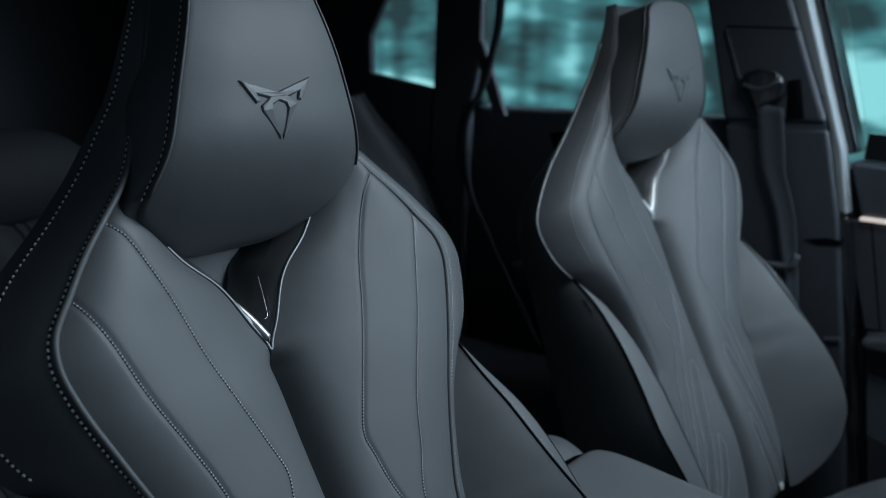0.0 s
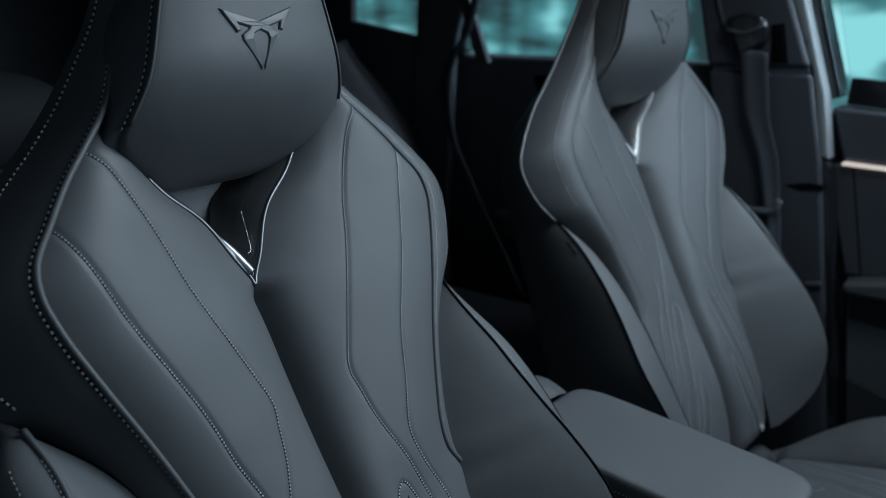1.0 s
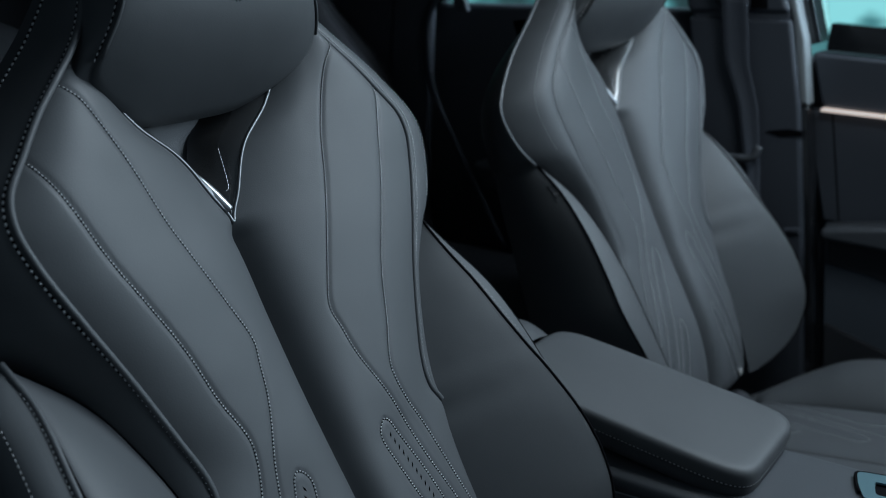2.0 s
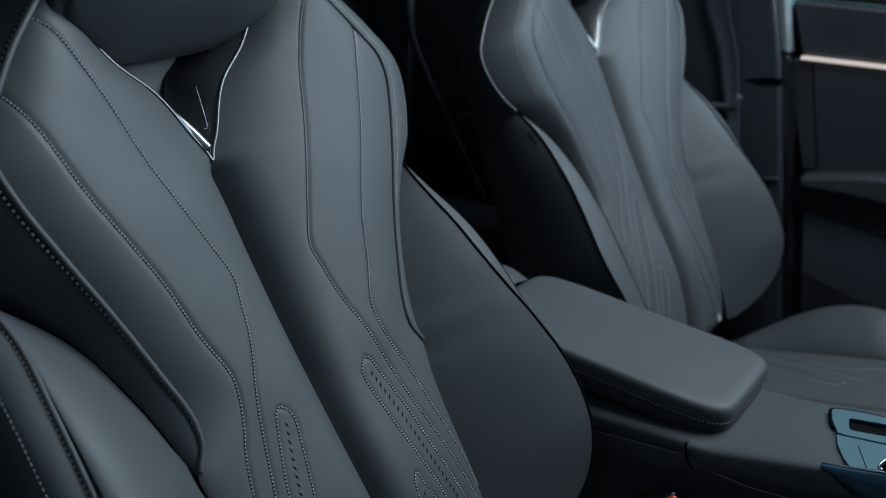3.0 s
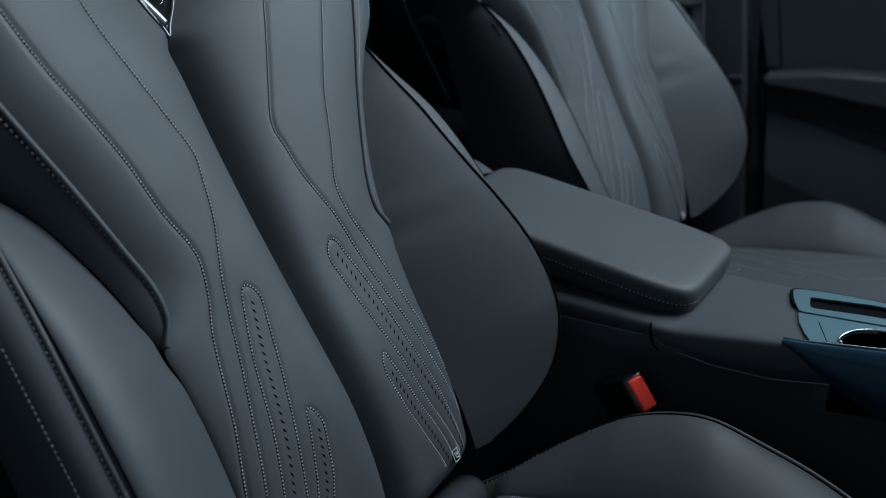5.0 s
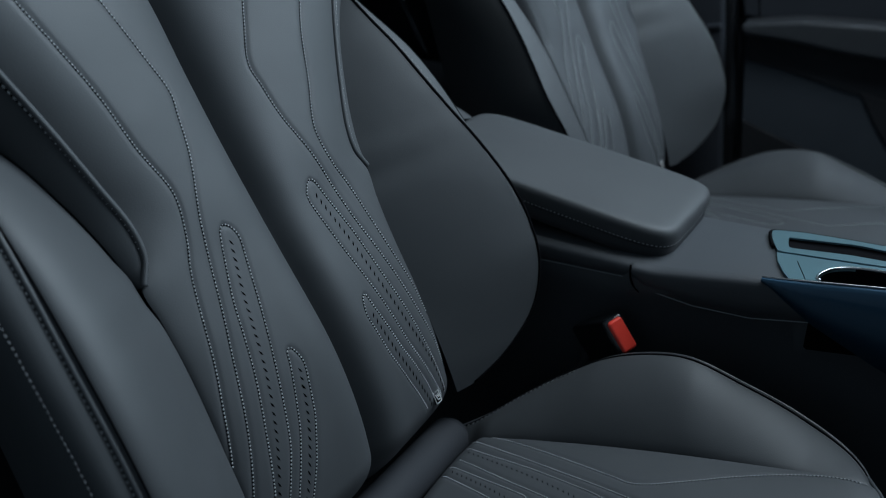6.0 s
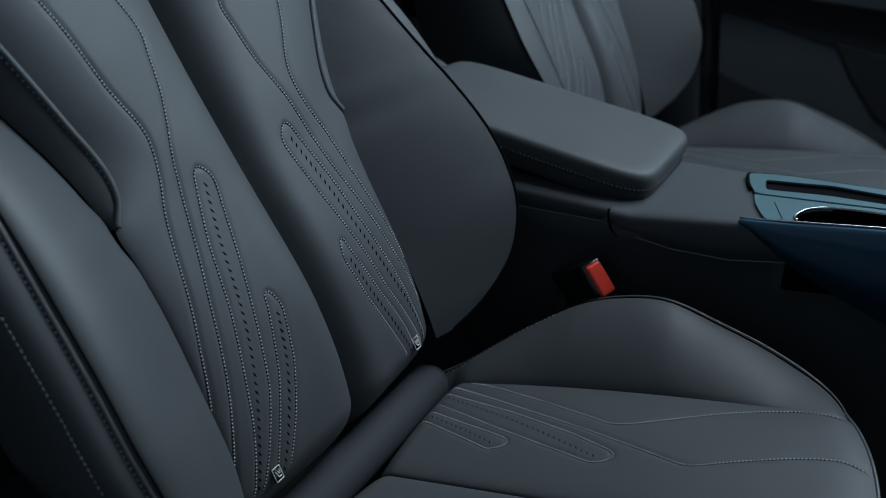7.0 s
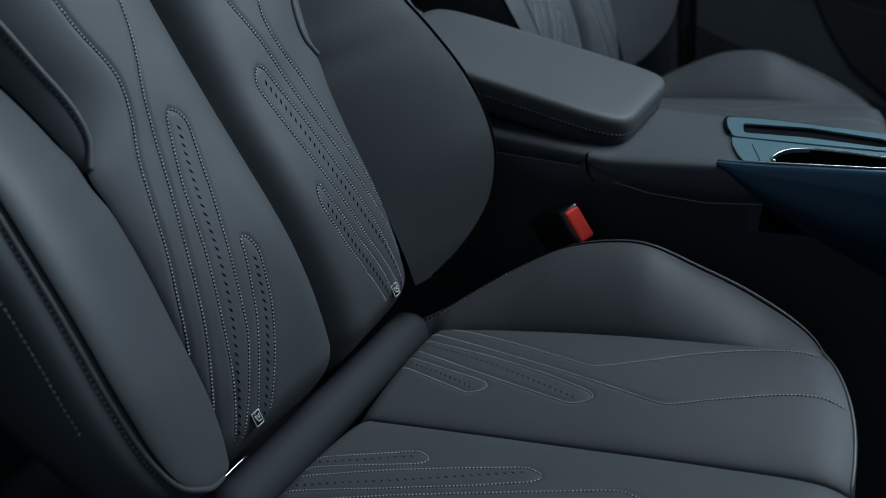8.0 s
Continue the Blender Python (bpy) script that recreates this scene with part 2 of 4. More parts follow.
RIDGE = [(0.082, 0.162, 0.018), (0.092, 0.19, 0.038), (0.105, 0.212, 0.054), (0.125, 0.236, 0.068), (0.155, 0.251, 0.076), (0.20, 0.258, 0.079), (0.26, 0.258, 0.076), (0.32, 0.255, 0.066),
         (0.38, 0.250, 0.052), (0.42, 0.245, 0.038), (0.47, 0.236, 0.012), (0.508, 0.236, -0.012)]
SEAM_A = [(0.146, 0.685), (0.137, 0.675), (0.127, 0.66), (0.106, 0.612), (0.089, 0.56), (0.060, 0.49), (0.0475, 0.457), (0.0505, 0.435), (0.057, 0.404), (0.073, 0.362), (0.082, 0.328), (0.092, 0.29), (0.106, 0.245), (0.1217, 0.19), (0.138, 0.14), (0.1455, 0.112)]
SEAM_B = [(0.188, 0.637), (0.172, 0.598), (0.1545, 0.55), (0.135, 0.508), (0.117, 0.468), (0.103, 0.424), (0.0895, 0.391), (0.088, 0.372), (0.094, 0.347), (0.105, 0.318), (0.1205, 0.254), (0.131, 0.218), (0.1415, 0.176)]
POCKET_1 = soften([(0.134, 0.090), (0.119, 0.1375), (0.106, 0.187), (0.0915, 0.237), (0.080, 0.288), (0.060, 0.3465), (0.053, 0.3455), (0.044, 0.332), (0.058, 0.275), (0.074, 0.22), (0.089, 0.165), (0.110, 0.12), (0.126, 0.088)])
POCKET_2 = soften([(0.107, 0.098), (0.098, 0.121), (0.075, 0.170), (0.058, 0.222), (0.056, 0.233), (0.050, 0.232), (0.0445, 0.216), (0.055, 0.173), (0.071, 0.136), (0.093, 0.094)])
DOTS_1 = [(0.055, 0.3325), (0.069, 0.286), (0.083, 0.229), (0.0975, 0.183), (0.1145, 0.138), (0.129, 0.095)]
DOTS_2 = [(0.0515, 0.215), (0.0645, 0.172), (0.0845, 0.128), (0.10, 0.097)]


def smooth01(x):
    x = np.clip(x, 0, 1)
    return x * x * (3 - 2 * x)


def pillow(s, power=0.55):
    return np.clip(1 - (2 * s - 1) ** 2, 0, 1) ** power


def near_line(u, v, line, n=160):
    """Distance of the places (u, v) from a smooth line."""
    pts = run(line, n)
    best = np.full(np.shape(u), 9.0)
    for p, q in zip(pts[:-1], pts[1:]):
        d = q - p
        t = np.clip(((u - p[0]) * d[0] + (v - p[1]) * d[1]) / (d @ d + 1e-12), 0, 1)
        best = np.minimum(best, (u - p[0] - t * d[0]) ** 2 + (v - p[1] - t * d[1]) ** 2)
    return np.sqrt(best)


def groove_at(v, side):
    """Middle edge of the half panel, in the half's own u."""
    v = np.asarray(v, float)
    g = spline(GROOVE, v)
    g[..., 0] += side * spline(GROOVE_OFF, v)[..., 0]
    return g


def panel_h(u, v, relief=True, outer=False, side=1):
    """Height of the half panel beside the middle groove."""
    g, p = groove_at(v, side), spline(PIPING, v)
    s = np.clip((u - g[..., 0]) / (p[..., 0] - g[..., 0] + 1e-6), 0, 1)
    t = np.clip(s / 0.30, 0, 1)
    lift = 0.0085 + 0.003 * smooth01((0.32 - v) / 0.1)
    h = g[..., 1] * (1 - s) ** 2 + (p[..., 1] - 0.002) * (1 - (1 - s) ** 2) + lift * (1 - (1 - t) ** 2.2) * (1 - s**6) ** 0.7
    h = h - 0.009 * (np.clip(0.22 - v, 0, 1) / 0.12) ** 2 - 0.030 * (np.clip(0.102 - v, 0, 1) / 0.04) ** 2
    h = h - (0.0135 if outer else 0.0) * np.exp(-((np.clip(p[..., 0] - u, 0, 1) / 0.032) ** 1.5)) * smooth01((v - 0.32) / 0.08)
    h = h - 0.013 * np.exp(-(((u - g[..., 0]) / 0.011) ** 1.3)) * (1 - smooth01((v - 0.535) / 0.022))
    if relief:
        for line, deep, wide in ((SEAM_A, 0.0014, 0.0023), (SEAM_B, 0.0014, 0.0023), (POCKET_1, 0.0012, 0.0019), (POCKET_2, 0.0012, 0.0019)):
            h = h - deep * np.exp(-(near_line(u, v, line, 70) / wide) ** 2)
    return h


def edge_at(v, outer):
    """Outer edge of the shoulder strip; the door side falls away further back."""
    e = spline(EDGE, v)
    if outer:
        k = smooth01((v - 0.43) / 0.12) * smooth01((0.80 - v) / 0.12)
        e = e + k[..., None] * np.array([-0.017, -0.030])
    return e


def strip_h(s, v, outer=False):
    p, e = spline(PIPING, v), edge_at(v, outer)
    f = 1 - s ** (1.3 if outer else 2.1)
    return p[..., 0] * (1 - s) + e[..., 0] * s, e[..., 1] + (p[..., 1] - e[..., 1]) * f + 0.002 * pillow(s, 0.7)


def ridge_at(v, slim):
    """Outer ridge of the bolster; slim draws it in towards the base."""
    v = np.asarray(v, float)
    r = spline(RIDGE, v)
    r[..., 0] -= slim * smooth01((0.31 - v) / 0.16)
    return r


def crest_at(v, slim):
    """Where the bolster's seam lies between its root and its outer ridge."""
    v = np.asarray(v, float)
    return 0.58 + 0 * v if slim else 0.73 + 0.22 * smooth01((0.42 - v) / 0.2)


def bolster_at(s, v, outer, slim=0.0):
    f = smooth01((v - 0.29) / 0.07)[..., None]
    q = spline(EDGE, np.maximum(v, 0.328)) * f + spline(PIPING, v) * (1 - f)
    r = ridge_at(v, slim)
    bulge = 0.020 * smooth01((v - 0.08) / 0.12) * smooth01((0.515 - v) / 0.2) + 0.002
    s = np.asarray(s, float)
    if outer:
        round_ = pillow(s**1.35, 0.62)
    else:
        c = crest_at(v, slim)
        round_ = np.where(s < c, 1 - (1 - np.clip(s / c, 0, 1)) ** 2.0, 1 - np.clip((s - c) / (1 - c), 0, 1) ** 1.2)
        bulge = bulge + 0.004 * smooth01((v - 0.34) / 0.1) * smooth01((0.515 - v) / 0.06)
    return q[..., 0] * (1 - s) + r[..., 0] * s, (q[..., 1] - 0.003) * (1 - s) + r[..., 1] * s + bulge * round_


def on_panel(line, n, side, outer):
    p = run(line, n)
    return back(side * p[:, 0], p[:, 1], panel_h(p[:, 0], p[:, 1], True, outer, side))


def front_seat(door):
    """A front seat; door: the side, -1 or 1, whose shoulder falls away towards the door."""
    seat = thing("front_seat", (0, 0.05, 0.30), "charcoal leather sports seat with integrated headrest, stitched and perforated", "car seat", "front seats")
    for side in (1, -1):
        fl, outer = side < 0, side == door
        slim, thin = 0.036 if door == 0 and side < 0 else 0.0, 0.45 if door == 0 else 1.0
        # middle panel
        v = np.linspace(0.060, 0.715, 400)[:, None]
        s = np.linspace(0, 1, 90)[None, :] ** 1.15
        g, p = groove_at(v[:, 0], side), spline(PIPING, v[:, 0])
        u = g[:, :1] * (1 - s) + p[:, :1] * s
        panel = sheet("backrest_panel", back(side * u, v, panel_h(u, v + 0 * u, True, outer, side)), LEATHER, seat, fl)
        for line, n in ((SEAM_A, 400), (SEAM_B, 400), (POCKET_1, 500), (POCKET_2, 360)):
            stitches("stitching", on_panel(line, n, side, outer), BACK_N, panel, wide=0.0010 * thin)
        for line in (DOTS_1, DOTS_2):
            stitches("perforation", on_panel(line, 260, side, outer), BACK_N, panel, step=0.0070, long=0.0064, wide=0.0009, mat=HOLE, lift=0.0, slant=-side * 0.7, holes=False)
        # shoulder strip with piping
        v = np.linspace(0.33, 0.872, 210)[:, None]
        s = np.linspace(0, 1, 24)[None, :]
        u, h = strip_h(s, v, outer)
        strip = sheet("shoulder_panel", back(side * u, v, h), LEATHER, seat, fl)
        vv = np.linspace(0.33, 0.87, 250)
        q = spline(PIPING, vv)
        if outer:
            tube("piping", back(side * q[:, 0], vv, q[:, 1] + 0.0010), 0.0028, LEATHER, strip, 10)
        else:
            tube("piping", back(side * (q[:, 0] + 0.001), vv, q[:, 1] - 0.0012), 0.0030, LEATHER, strip, 10)
        for s0 in ((0.08, 0.80) if outer else (0.08, 0.52)):
            vv = np.linspace(0.345, 0.865, 300) if s0 < 0.5 else np.linspace(0.52, 0.86, 250)
            u, h = strip_h(np.full_like(vv, s0), vv, outer)
            nn = BACK_N + np.array([side * 0.9, 0, 0])
            stitches("stitching", back(side * u, vv, h), nn, strip, step=0.0050 if outer else 0.0036, long=0.0038 if outer else 0.0024, wide=0.0012 if outer else 0.0004, mat=THREAD, holes=outer)
        if not outer:
            vv = np.linspace(0.509, 0.82, 160)
            e = edge_at(vv, outer)
            tube("edge_piping", back(side * e[:, 0], vv, e[:, 1] + 0.0005), 0.0026, PIPE, strip, 8)
        # bolster
        v = np.linspace(0.083, 0.507, 150)[:, None]
        s = np.linspace(0, 1, 40)[None, :]
        u, h = bolster_at(s, v, outer, slim)
        bol = sheet("backrest_bolster", back(side * u, v, h), LEATHER, seat, fl)
        vv = np.linspace(0.084, 0.506, 260)
        at = 0.97 + 0 * vv[:, None] if outer else crest_at(vv[:, None], slim)
        r = np.column_stack([q.ravel() for q in bolster_at(at, vv[:, None], outer, slim)])
        b = np.column_stack([q.ravel() for q in bolster_at(np.minimum(at + (0.03 if outer else 0.045), 1), vv[:, None], outer, slim)])
        # Near-black tube stands for the shadow in the seam groove.
        tube("seam_shadow", back(side * r[:, 0], vv, r[:, 1] - 0.0004), 0.0009 if outer else 0.0015, HOLE, bol, 8)
        if outer:
            tube("piping", back(side * b[:, 0], vv, b[:, 1] + 0.0004), 0.0026, LEATHER, bol, 8)
        else:
            stitches("stitching", back(side * b[:, 0], vv, b[:, 1]), BACK_N, bol, step=0.0046, long=0.0030, wide=0.0004, mat=COARSE, holes=False)
        # side of the bolster and shell, back to the rear shell
        v = np.linspace(0.083, 0.872, 156)
        low, high = ridge_at(v, slim), edge_at(v, outer)
        f = np.clip((v - 0.500) / 0.016, 0, 1)[:, None]
        top = low * (1 - f) + high * f
        tuck = smooth01((v - 0.47) / 0.09) if outer else smooth01((v - 0.55) / 0.20)
        swell = 0.030 if outer else 0.010
        rear_u = np.interp(v, [0.08, 0.2, 0.5], [0.20, 0.235, 0.235]) * (1 - tuck) + (top[:, 0] - np.minimum(0.09, 0.6 * top[:, 0])) * tuck
        rear_h = np.interp(v, [0.08, 0.2, 0.5], [-0.09, -0.10, -0.09]) * (1 - tuck) + (top[:, 1] - 0.045) * tuck
        if not outer:
            high = smooth01((v - 0.68) / 0.07)
            rear_u = rear_u * (1 - high) + 0.25 * top[:, 0] * high
            rear_h = rear_h * (1 - high) + (top[:, 1] - 0.012) * high
        s = np.linspace(0, 1, 24)[None, :]
        u = top[:, :1] * (1 - s) + rear_u[:, None] * s + swell * np.sin(np.pi * s ** 0.7) * (1 - 0.9 * tuck[:, None])
        fall = s ** (1.5 - 0.5 * tuck[:, None]) if outer else s ** 0.85
        h = top[:, 1:] * (1 - fall) + rear_h[:, None] * fall
        if not outer:
            rr = ridge_at(vv, slim)
            tube("seam_shadow", back(side * (rr[:, 0] + 0.0008), vv, rr[:, 1] - 0.0012), 0.0014, HOLE, bol, 8)
        sidep = sheet("backrest_side", back(side * u, v[:, None], h), LEATHER, seat, fl)
        for col in ((0.22, 4.0) if outer else ()):
            a, f = int(col), col % 1
            cu, ch = u[:, a] * (1 - f) + u[:, a + 1] * f, h[:, a] * (1 - f) + h[:, a + 1] * f
            sel = (v > (0.10 if col < 1 else 0.19)) & (v < 0.49)
            stitches("stitching", back(side * cu[sel], v[sel], ch[sel]), np.array([side * 1.0, -0.5, 0.2]), sidep, step=0.0044, long=0.0034, wide=0.0010 if col < 1 else 0.0007, mat=COARSE, lift=0.0008)
    # rear shell closes the backrest
    v = np.linspace(0.04, 0.872, 60)[:, None]
    s = np.linspace(-1, 1, 40)[None, :]
    ru = np.interp(v, [0.04, 0.2, 0.46, 0.56, 0.62, 0.75, 0.9], [0.20, 0.236, 0.232, 0.170, 0.115, 0.022, 0.008])
    rh = np.interp(v, [0.08, 0.2, 0.47, 0.56, 0.75, 0.82, 0.9], [-0.09, -0.10, -0.092, -0.050, -0.006, 0.018, 0.035])
    sheet("rear_shell", back(ru * s, v, rh - 0.02 * (1 - s**2)), PLASTIC, seat, True)
    # wall behind the headrest
    v = np.linspace(0.705, 0.870, 50)[:, None]
    s = np.linspace(-1, 1, 30)[None, :]
    pu = spline(PIPING, np.clip(v[:, 0], 0, 0.885))
    sheet("neck_panel", back(np.maximum(pu[:, :1] - 0.002, 0.03) * s, v, pu[:, 1:] - 0.004 + 0 * s), HIDE, seat)
    # Thin chrome tube drawn for a small glint below the backrest.
    tube("glint_line", back(np.linspace(-0.163, -0.126, 8), 0.0735, 0.004 + 0 * np.linspace(0, 1, 8)), 0.0008, CHROME, seat, 8)
    headrest(seat)
    neck_trim(seat)
    cushion(seat, 0.5 if door == 0 else 1.0)
    # small textile tag and lower labels
    for su in (0.110, -0.110):
        vv = 0.0985
        hh = float(panel_h(np.array(abs(su)), np.array(vv), False)) + 0.0008
        c = back(np.array([su - 0.0048, su + 0.0048]), vv - 0.0062, hh - 0.001), back(np.array([su - 0.0048, su + 0.0048]), vv + 0.0062, hh)
        tag = sheet("label_tag", np.array(c), GLOSS, seat, thick=0.0006, label="small black tag with pale pictogram")
        edge = [(su + x * 0.0044, vv + y * 0.0057) for x, y in ((-1, -1), (1, -1), (1, 1), (-1, 1), (-1, -1))]
        tube("tag_border", np.vstack([back(np.linspace(a[0], b[0], 6), np.linspace(a[1], b[1], 6), hh + 0.0009) for a, b in zip(edge[:-1], edge[1:])]), 0.00035, WHITE, tag, 6)
        for a, b in (((-0.5, 0.5), (-0.1, -0.5)), ((-0.1, -0.5), (0.6, -0.5)), ((0.0, 0.4), (0.3, -0.1)), ((0.5, 0.5), (0.55, -0.1))):
            pts = back(np.linspace(su + a[0] * 0.0044, su + b[0] * 0.0044, 6), np.linspace(vv + a[1] * 0.0057, vv + b[1] * 0.0057, 6), hh + 0.0011)
            tube("pictogram_bar", pts, 0.0005, WHITE, tag, 6)
    return seat


HEAD = [(0.0, 0.648), (0.04, 0.649), (0.070, 0.654), (0.098, 0.664), (0.1160, 0.678), (0.1145, 0.692), (0.102, 0.72), (0.0865, 0.77), (0.069, 0.820), (0.063, 0.838), (0.050, 0.850), (0.025, 0.8555), (0.0, 0.856)]


def face_h(u, v):
    curl = np.clip((0.738 - v) / 0.088, 0, 1.2)
    lean = 0.0816 + (v - 0.735) * 0.27 - 1.6 * np.clip(v - 0.765, 0, 1) ** 2
    return lean - 0.070 * curl**2.6 + 0.012 - 0.022 * np.clip(np.abs(u) / 0.12, 0, 1) ** 2.8


def headrest(seat):
    half = run(HEAD, 60)
    ring = np.vstack([half, np.column_stack([-half[::-1][1:-1, 0], half[::-1][1:-1, 1]])])
    mid = np.array([0.0, 0.745])
    rows = []
    for r in np.linspace(0.02, 0.965, 26):
        p = mid + (ring - mid) * r
        rows.append(back(p[:, 0], p[:, 1], face_h(p[:, 0], p[:, 1])))
    for k in np.linspace(0.15, 1, 7):
        a = k * math.pi / 2
        p = mid + (ring - mid) * (0.965 + 0.035 * math.sin(a))
        rows.append(back(p[:, 0], p[:, 1], face_h(p[:, 0], p[:, 1]) - 0.006 * (1 - math.cos(a))))
    edge_h = face_h(ring[:, 0], ring[:, 1]) - 0.006
    ph = spline(PIPING, np.clip(ring[:, 1], 0.70, 0.885))[:, 1]
    rear = ph - 0.010 - 0.9 * np.clip(0.70 - ring[:, 1], 0, 1)
    grow = smooth01((ring[:, 1] - 0.642) / 0.05) * (1 - 0.85 * smooth01((ring[:, 1] - 0.745) / 0.07))
    for k in np.linspace(0.10, 1, 12):
        p = mid + (ring - mid) * (1 + 0.13 * math.sin(k * math.pi / 2) * grow)[:, None]
        rows.append(back(p[:, 0], p[:, 1], edge_h * (1 - k) + rear * k))
    head = sheet("headrest", np.array(rows), LEATHER, seat, closed=True)
    for side in (1, -1):
        sel = half[(half[:, 1] > 0.688) & (half[:, 0] > 0.03)]
        p = mid + (sel - mid) * 0.992
        pts = back(side * p[:, 0], p[:, 1], face_h(p[:, 0] * 0.97, p[:, 1]) - 0.0003)
        tube("piping", pts, 0.0014, LEATHER, head, 8)
        p = mid + (sel - mid) * 1.014
        pts = back(side * p[:, 0], p[:, 1], face_h(sel[:, 0], sel[:, 1]) - 0.0060)
        stitches("stitching", run(pts, 200), np.array([side * 1.0, -0.3, 0.1]), head, step=0.0052, long=0.0036, wide=0.0007, mat=THREAD)
    emblem(head)


def emblem(head):
    """Raised geometric mark of faceted blades: two swept wings over a split point."""
    wing = [(39, 758), (24.6, 739.6), (20.6, 740.7), (23.0, 746.3), (9.7, 742.8)]
    leg = [(8.5, 745.2), (12.5, 741.6), (19.8, 737.7), (19.2, 733.5), (1.8, 711.5), (1.2, 714.0), (8.6, 734.0), (7.0, 738.0)]
    flip = [[(-x, y) for x, y in reversed(half)] for half in (wing, leg)]
    for shape, rise in ((wing + flip[0] + [(0, 747.4)], 0.0021), (leg + [(0, 740.6)] + flip[1], 0.0018)):
        bm = bmesh.new()
        rows = [[bm.verts.new(back(np.array(x / 1000), y / 1000, float(face_h(np.array(x / 1000), np.array(y / 1000))) + lift)) for x, y in shape] for lift in (-0.002, rise)]
        top = bm.faces.new(rows[1])
        n = len(shape)
        for k in range(n):
            bm.faces.new((rows[0][k], rows[0][(k + 1) % n], rows[1][(k + 1) % n], rows[1][k]))
        bmesh.ops.recalc_face_normals(bm, faces=bm.faces[:])
        bmesh.ops.bevel(bm, geom=list(top.edges), offset=0.0010, segments=1, profile=0.5, affect="EDGES", clamp_overlap=True)
        me = bpy.data.meshes.new("emblem_blade")
        bm.to_mesh(me)
        bm.free()
        part("emblem_blade", me, EMBLEM, head)


def neck_trim(seat):
    """Dark chrome V with a glossy funnel under the headrest."""
    vv = np.linspace(0.5525, 0.70, 70)
    g = spline(GROOVE, vv)
    r = np.column_stack([g[:, 0], vv, g[:, 1] + 0.0005])
    full = np.vstack([r[::-1] * np.array([-1, 1, 1]), r[1:]])
    full = run(full[::3], 200)
    n = len(full)
    rows = []
    for k in np.linspace(0, 1, 16):
        c = np.array([0.004, 0.655])
        uv = c + (full[:, :2] - c) * np.array([1 - 0.62 * k, 1 - 0.55 * k])
        rows.append(back(uv[:, 0], uv[:, 1], full[:, 2] * (1 - k) - 0.050 * k**1.25))
    trim = sheet("neck_trim", np.array(rows), SMOKE, seat, label="glossy black V-shaped trim with dark chrome rim")
    tube("chrome_rim", back(full[:, 0], full[:, 1], full[:, 2] + 0.0005), 0.0017, RIM, trim, 10)
    # Tapered tubes shaped as the highlights reflected on the funnel's left wall.
    q = run(np.array([(-0.0185, 0.602, -0.016), (-0.0125, 0.588, -0.0145), (-0.0065, 0.574, -0.012), (-0.0015, 0.563, -0.009)]), 30)
    tube("funnel_glint", back(q[:, 0], q[:, 1], q[:, 2]), 0.0008 + 0.0042 * np.sin(np.linspace(0.1, 2.4, 30)), GLINT, trim, 14)
    q = run(np.array([(-0.0400, 0.624, -0.0085), (-0.0290, 0.607, -0.0095), (-0.0165, 0.587, -0.0115), (-0.0060, 0.569, -0.0125)]), 30)
    tube("funnel_glint", back(q[:, 0], q[:, 1], q[:, 2]), 0.0006 + 0.0024 * np.sin(np.linspace(0.1, 2.6, 30)), GLINT, trim, 12)
    q = run(np.array([(0.0125, 0.618, -0.012), (0.0105, 0.595, -0.012), (0.0065, 0.582, -0.010), (0.0015, 0.580, -0.010)]), 30)
    tube("inner_edge", back(q[:, 0], q[:, 1], q[:, 2]), 0.00035, SMOKE, trim, 6)
    # Near-black sheet paints the shade deep in the neck opening.
    v = np.linspace(0.56, 0.72, 10)[:, None]
    s = np.linspace(-1, 1, 12)[None, :]
    sheet("neck_cavity_dark", back(0.11 * s, v, -0.075 + 0 * s * v), HOLE, seat)


# cushion curves of the right half, as (w, u, k)
C_GROOVE = [(-0.03, 0, -0.010), (0.1, 0, -0.013), (0.2, 0, -0.016), (0.32, 0, -0.020), (0.40, 0, -0.026), (0.43, 0, -0.035)]
C_SIDE = [(-0.03, 0.146, 0.0), (0.08, 0.153, 0.0), (0.2, 0.156, -0.002), (0.3, 0.156, -0.006), (0.36, 0.156, -0.009), (0.43, 0.15, -0.02)]
C_RIDGE = [(-0.03, 0.160, 0.002), (0.0, 0.178, 0.010), (0.03, 0.198, 0.022), (0.07, 0.220, 0.037), (0.12, 0.236, 0.052), (0.16, 0.241, 0.056), (0.20, 0.241, 0.053), (0.25, 0.237, 0.031), (0.30, 0.226, 0.009), (0.345, 0.204, -0.012), (0.362, 0.182, -0.017), (0.376, 0.1535, -0.023)]
C_SEAM_1 = [(0.149, 0.015), (0.1401, 0.047), (0.1226, 0.1055), (0.105, 0.163), (0.0985, 0.191), (0.1108, 0.228), (0.1336, 0.282), (0.148, 0.33), (0.1505, 0.366)]
C_SEAM_2 = [(0.138, -0.002), (0.1303, 0.018), (0.1076, 0.092), (0.085, 0.170), (0.067, 0.229), (0.0576, 0.261), (0.0595, 0.276), (0.068, 0.299), (0.082, 0.344), (0.088, 0.377), (0.0844, 0.398)]
C_POCKET_1 = soften([(0.122, 0.0), (0.114, 0.027), (0.099, 0.088), (0.079, 0.155), (0.062, 0.200), (0.0562, 0.2047), (0.0505, 0.201), (0.0445, 0.187), (0.0595, 0.133), (0.075, 0.080), (0.0885, 0.040), (0.100, 0.006)])
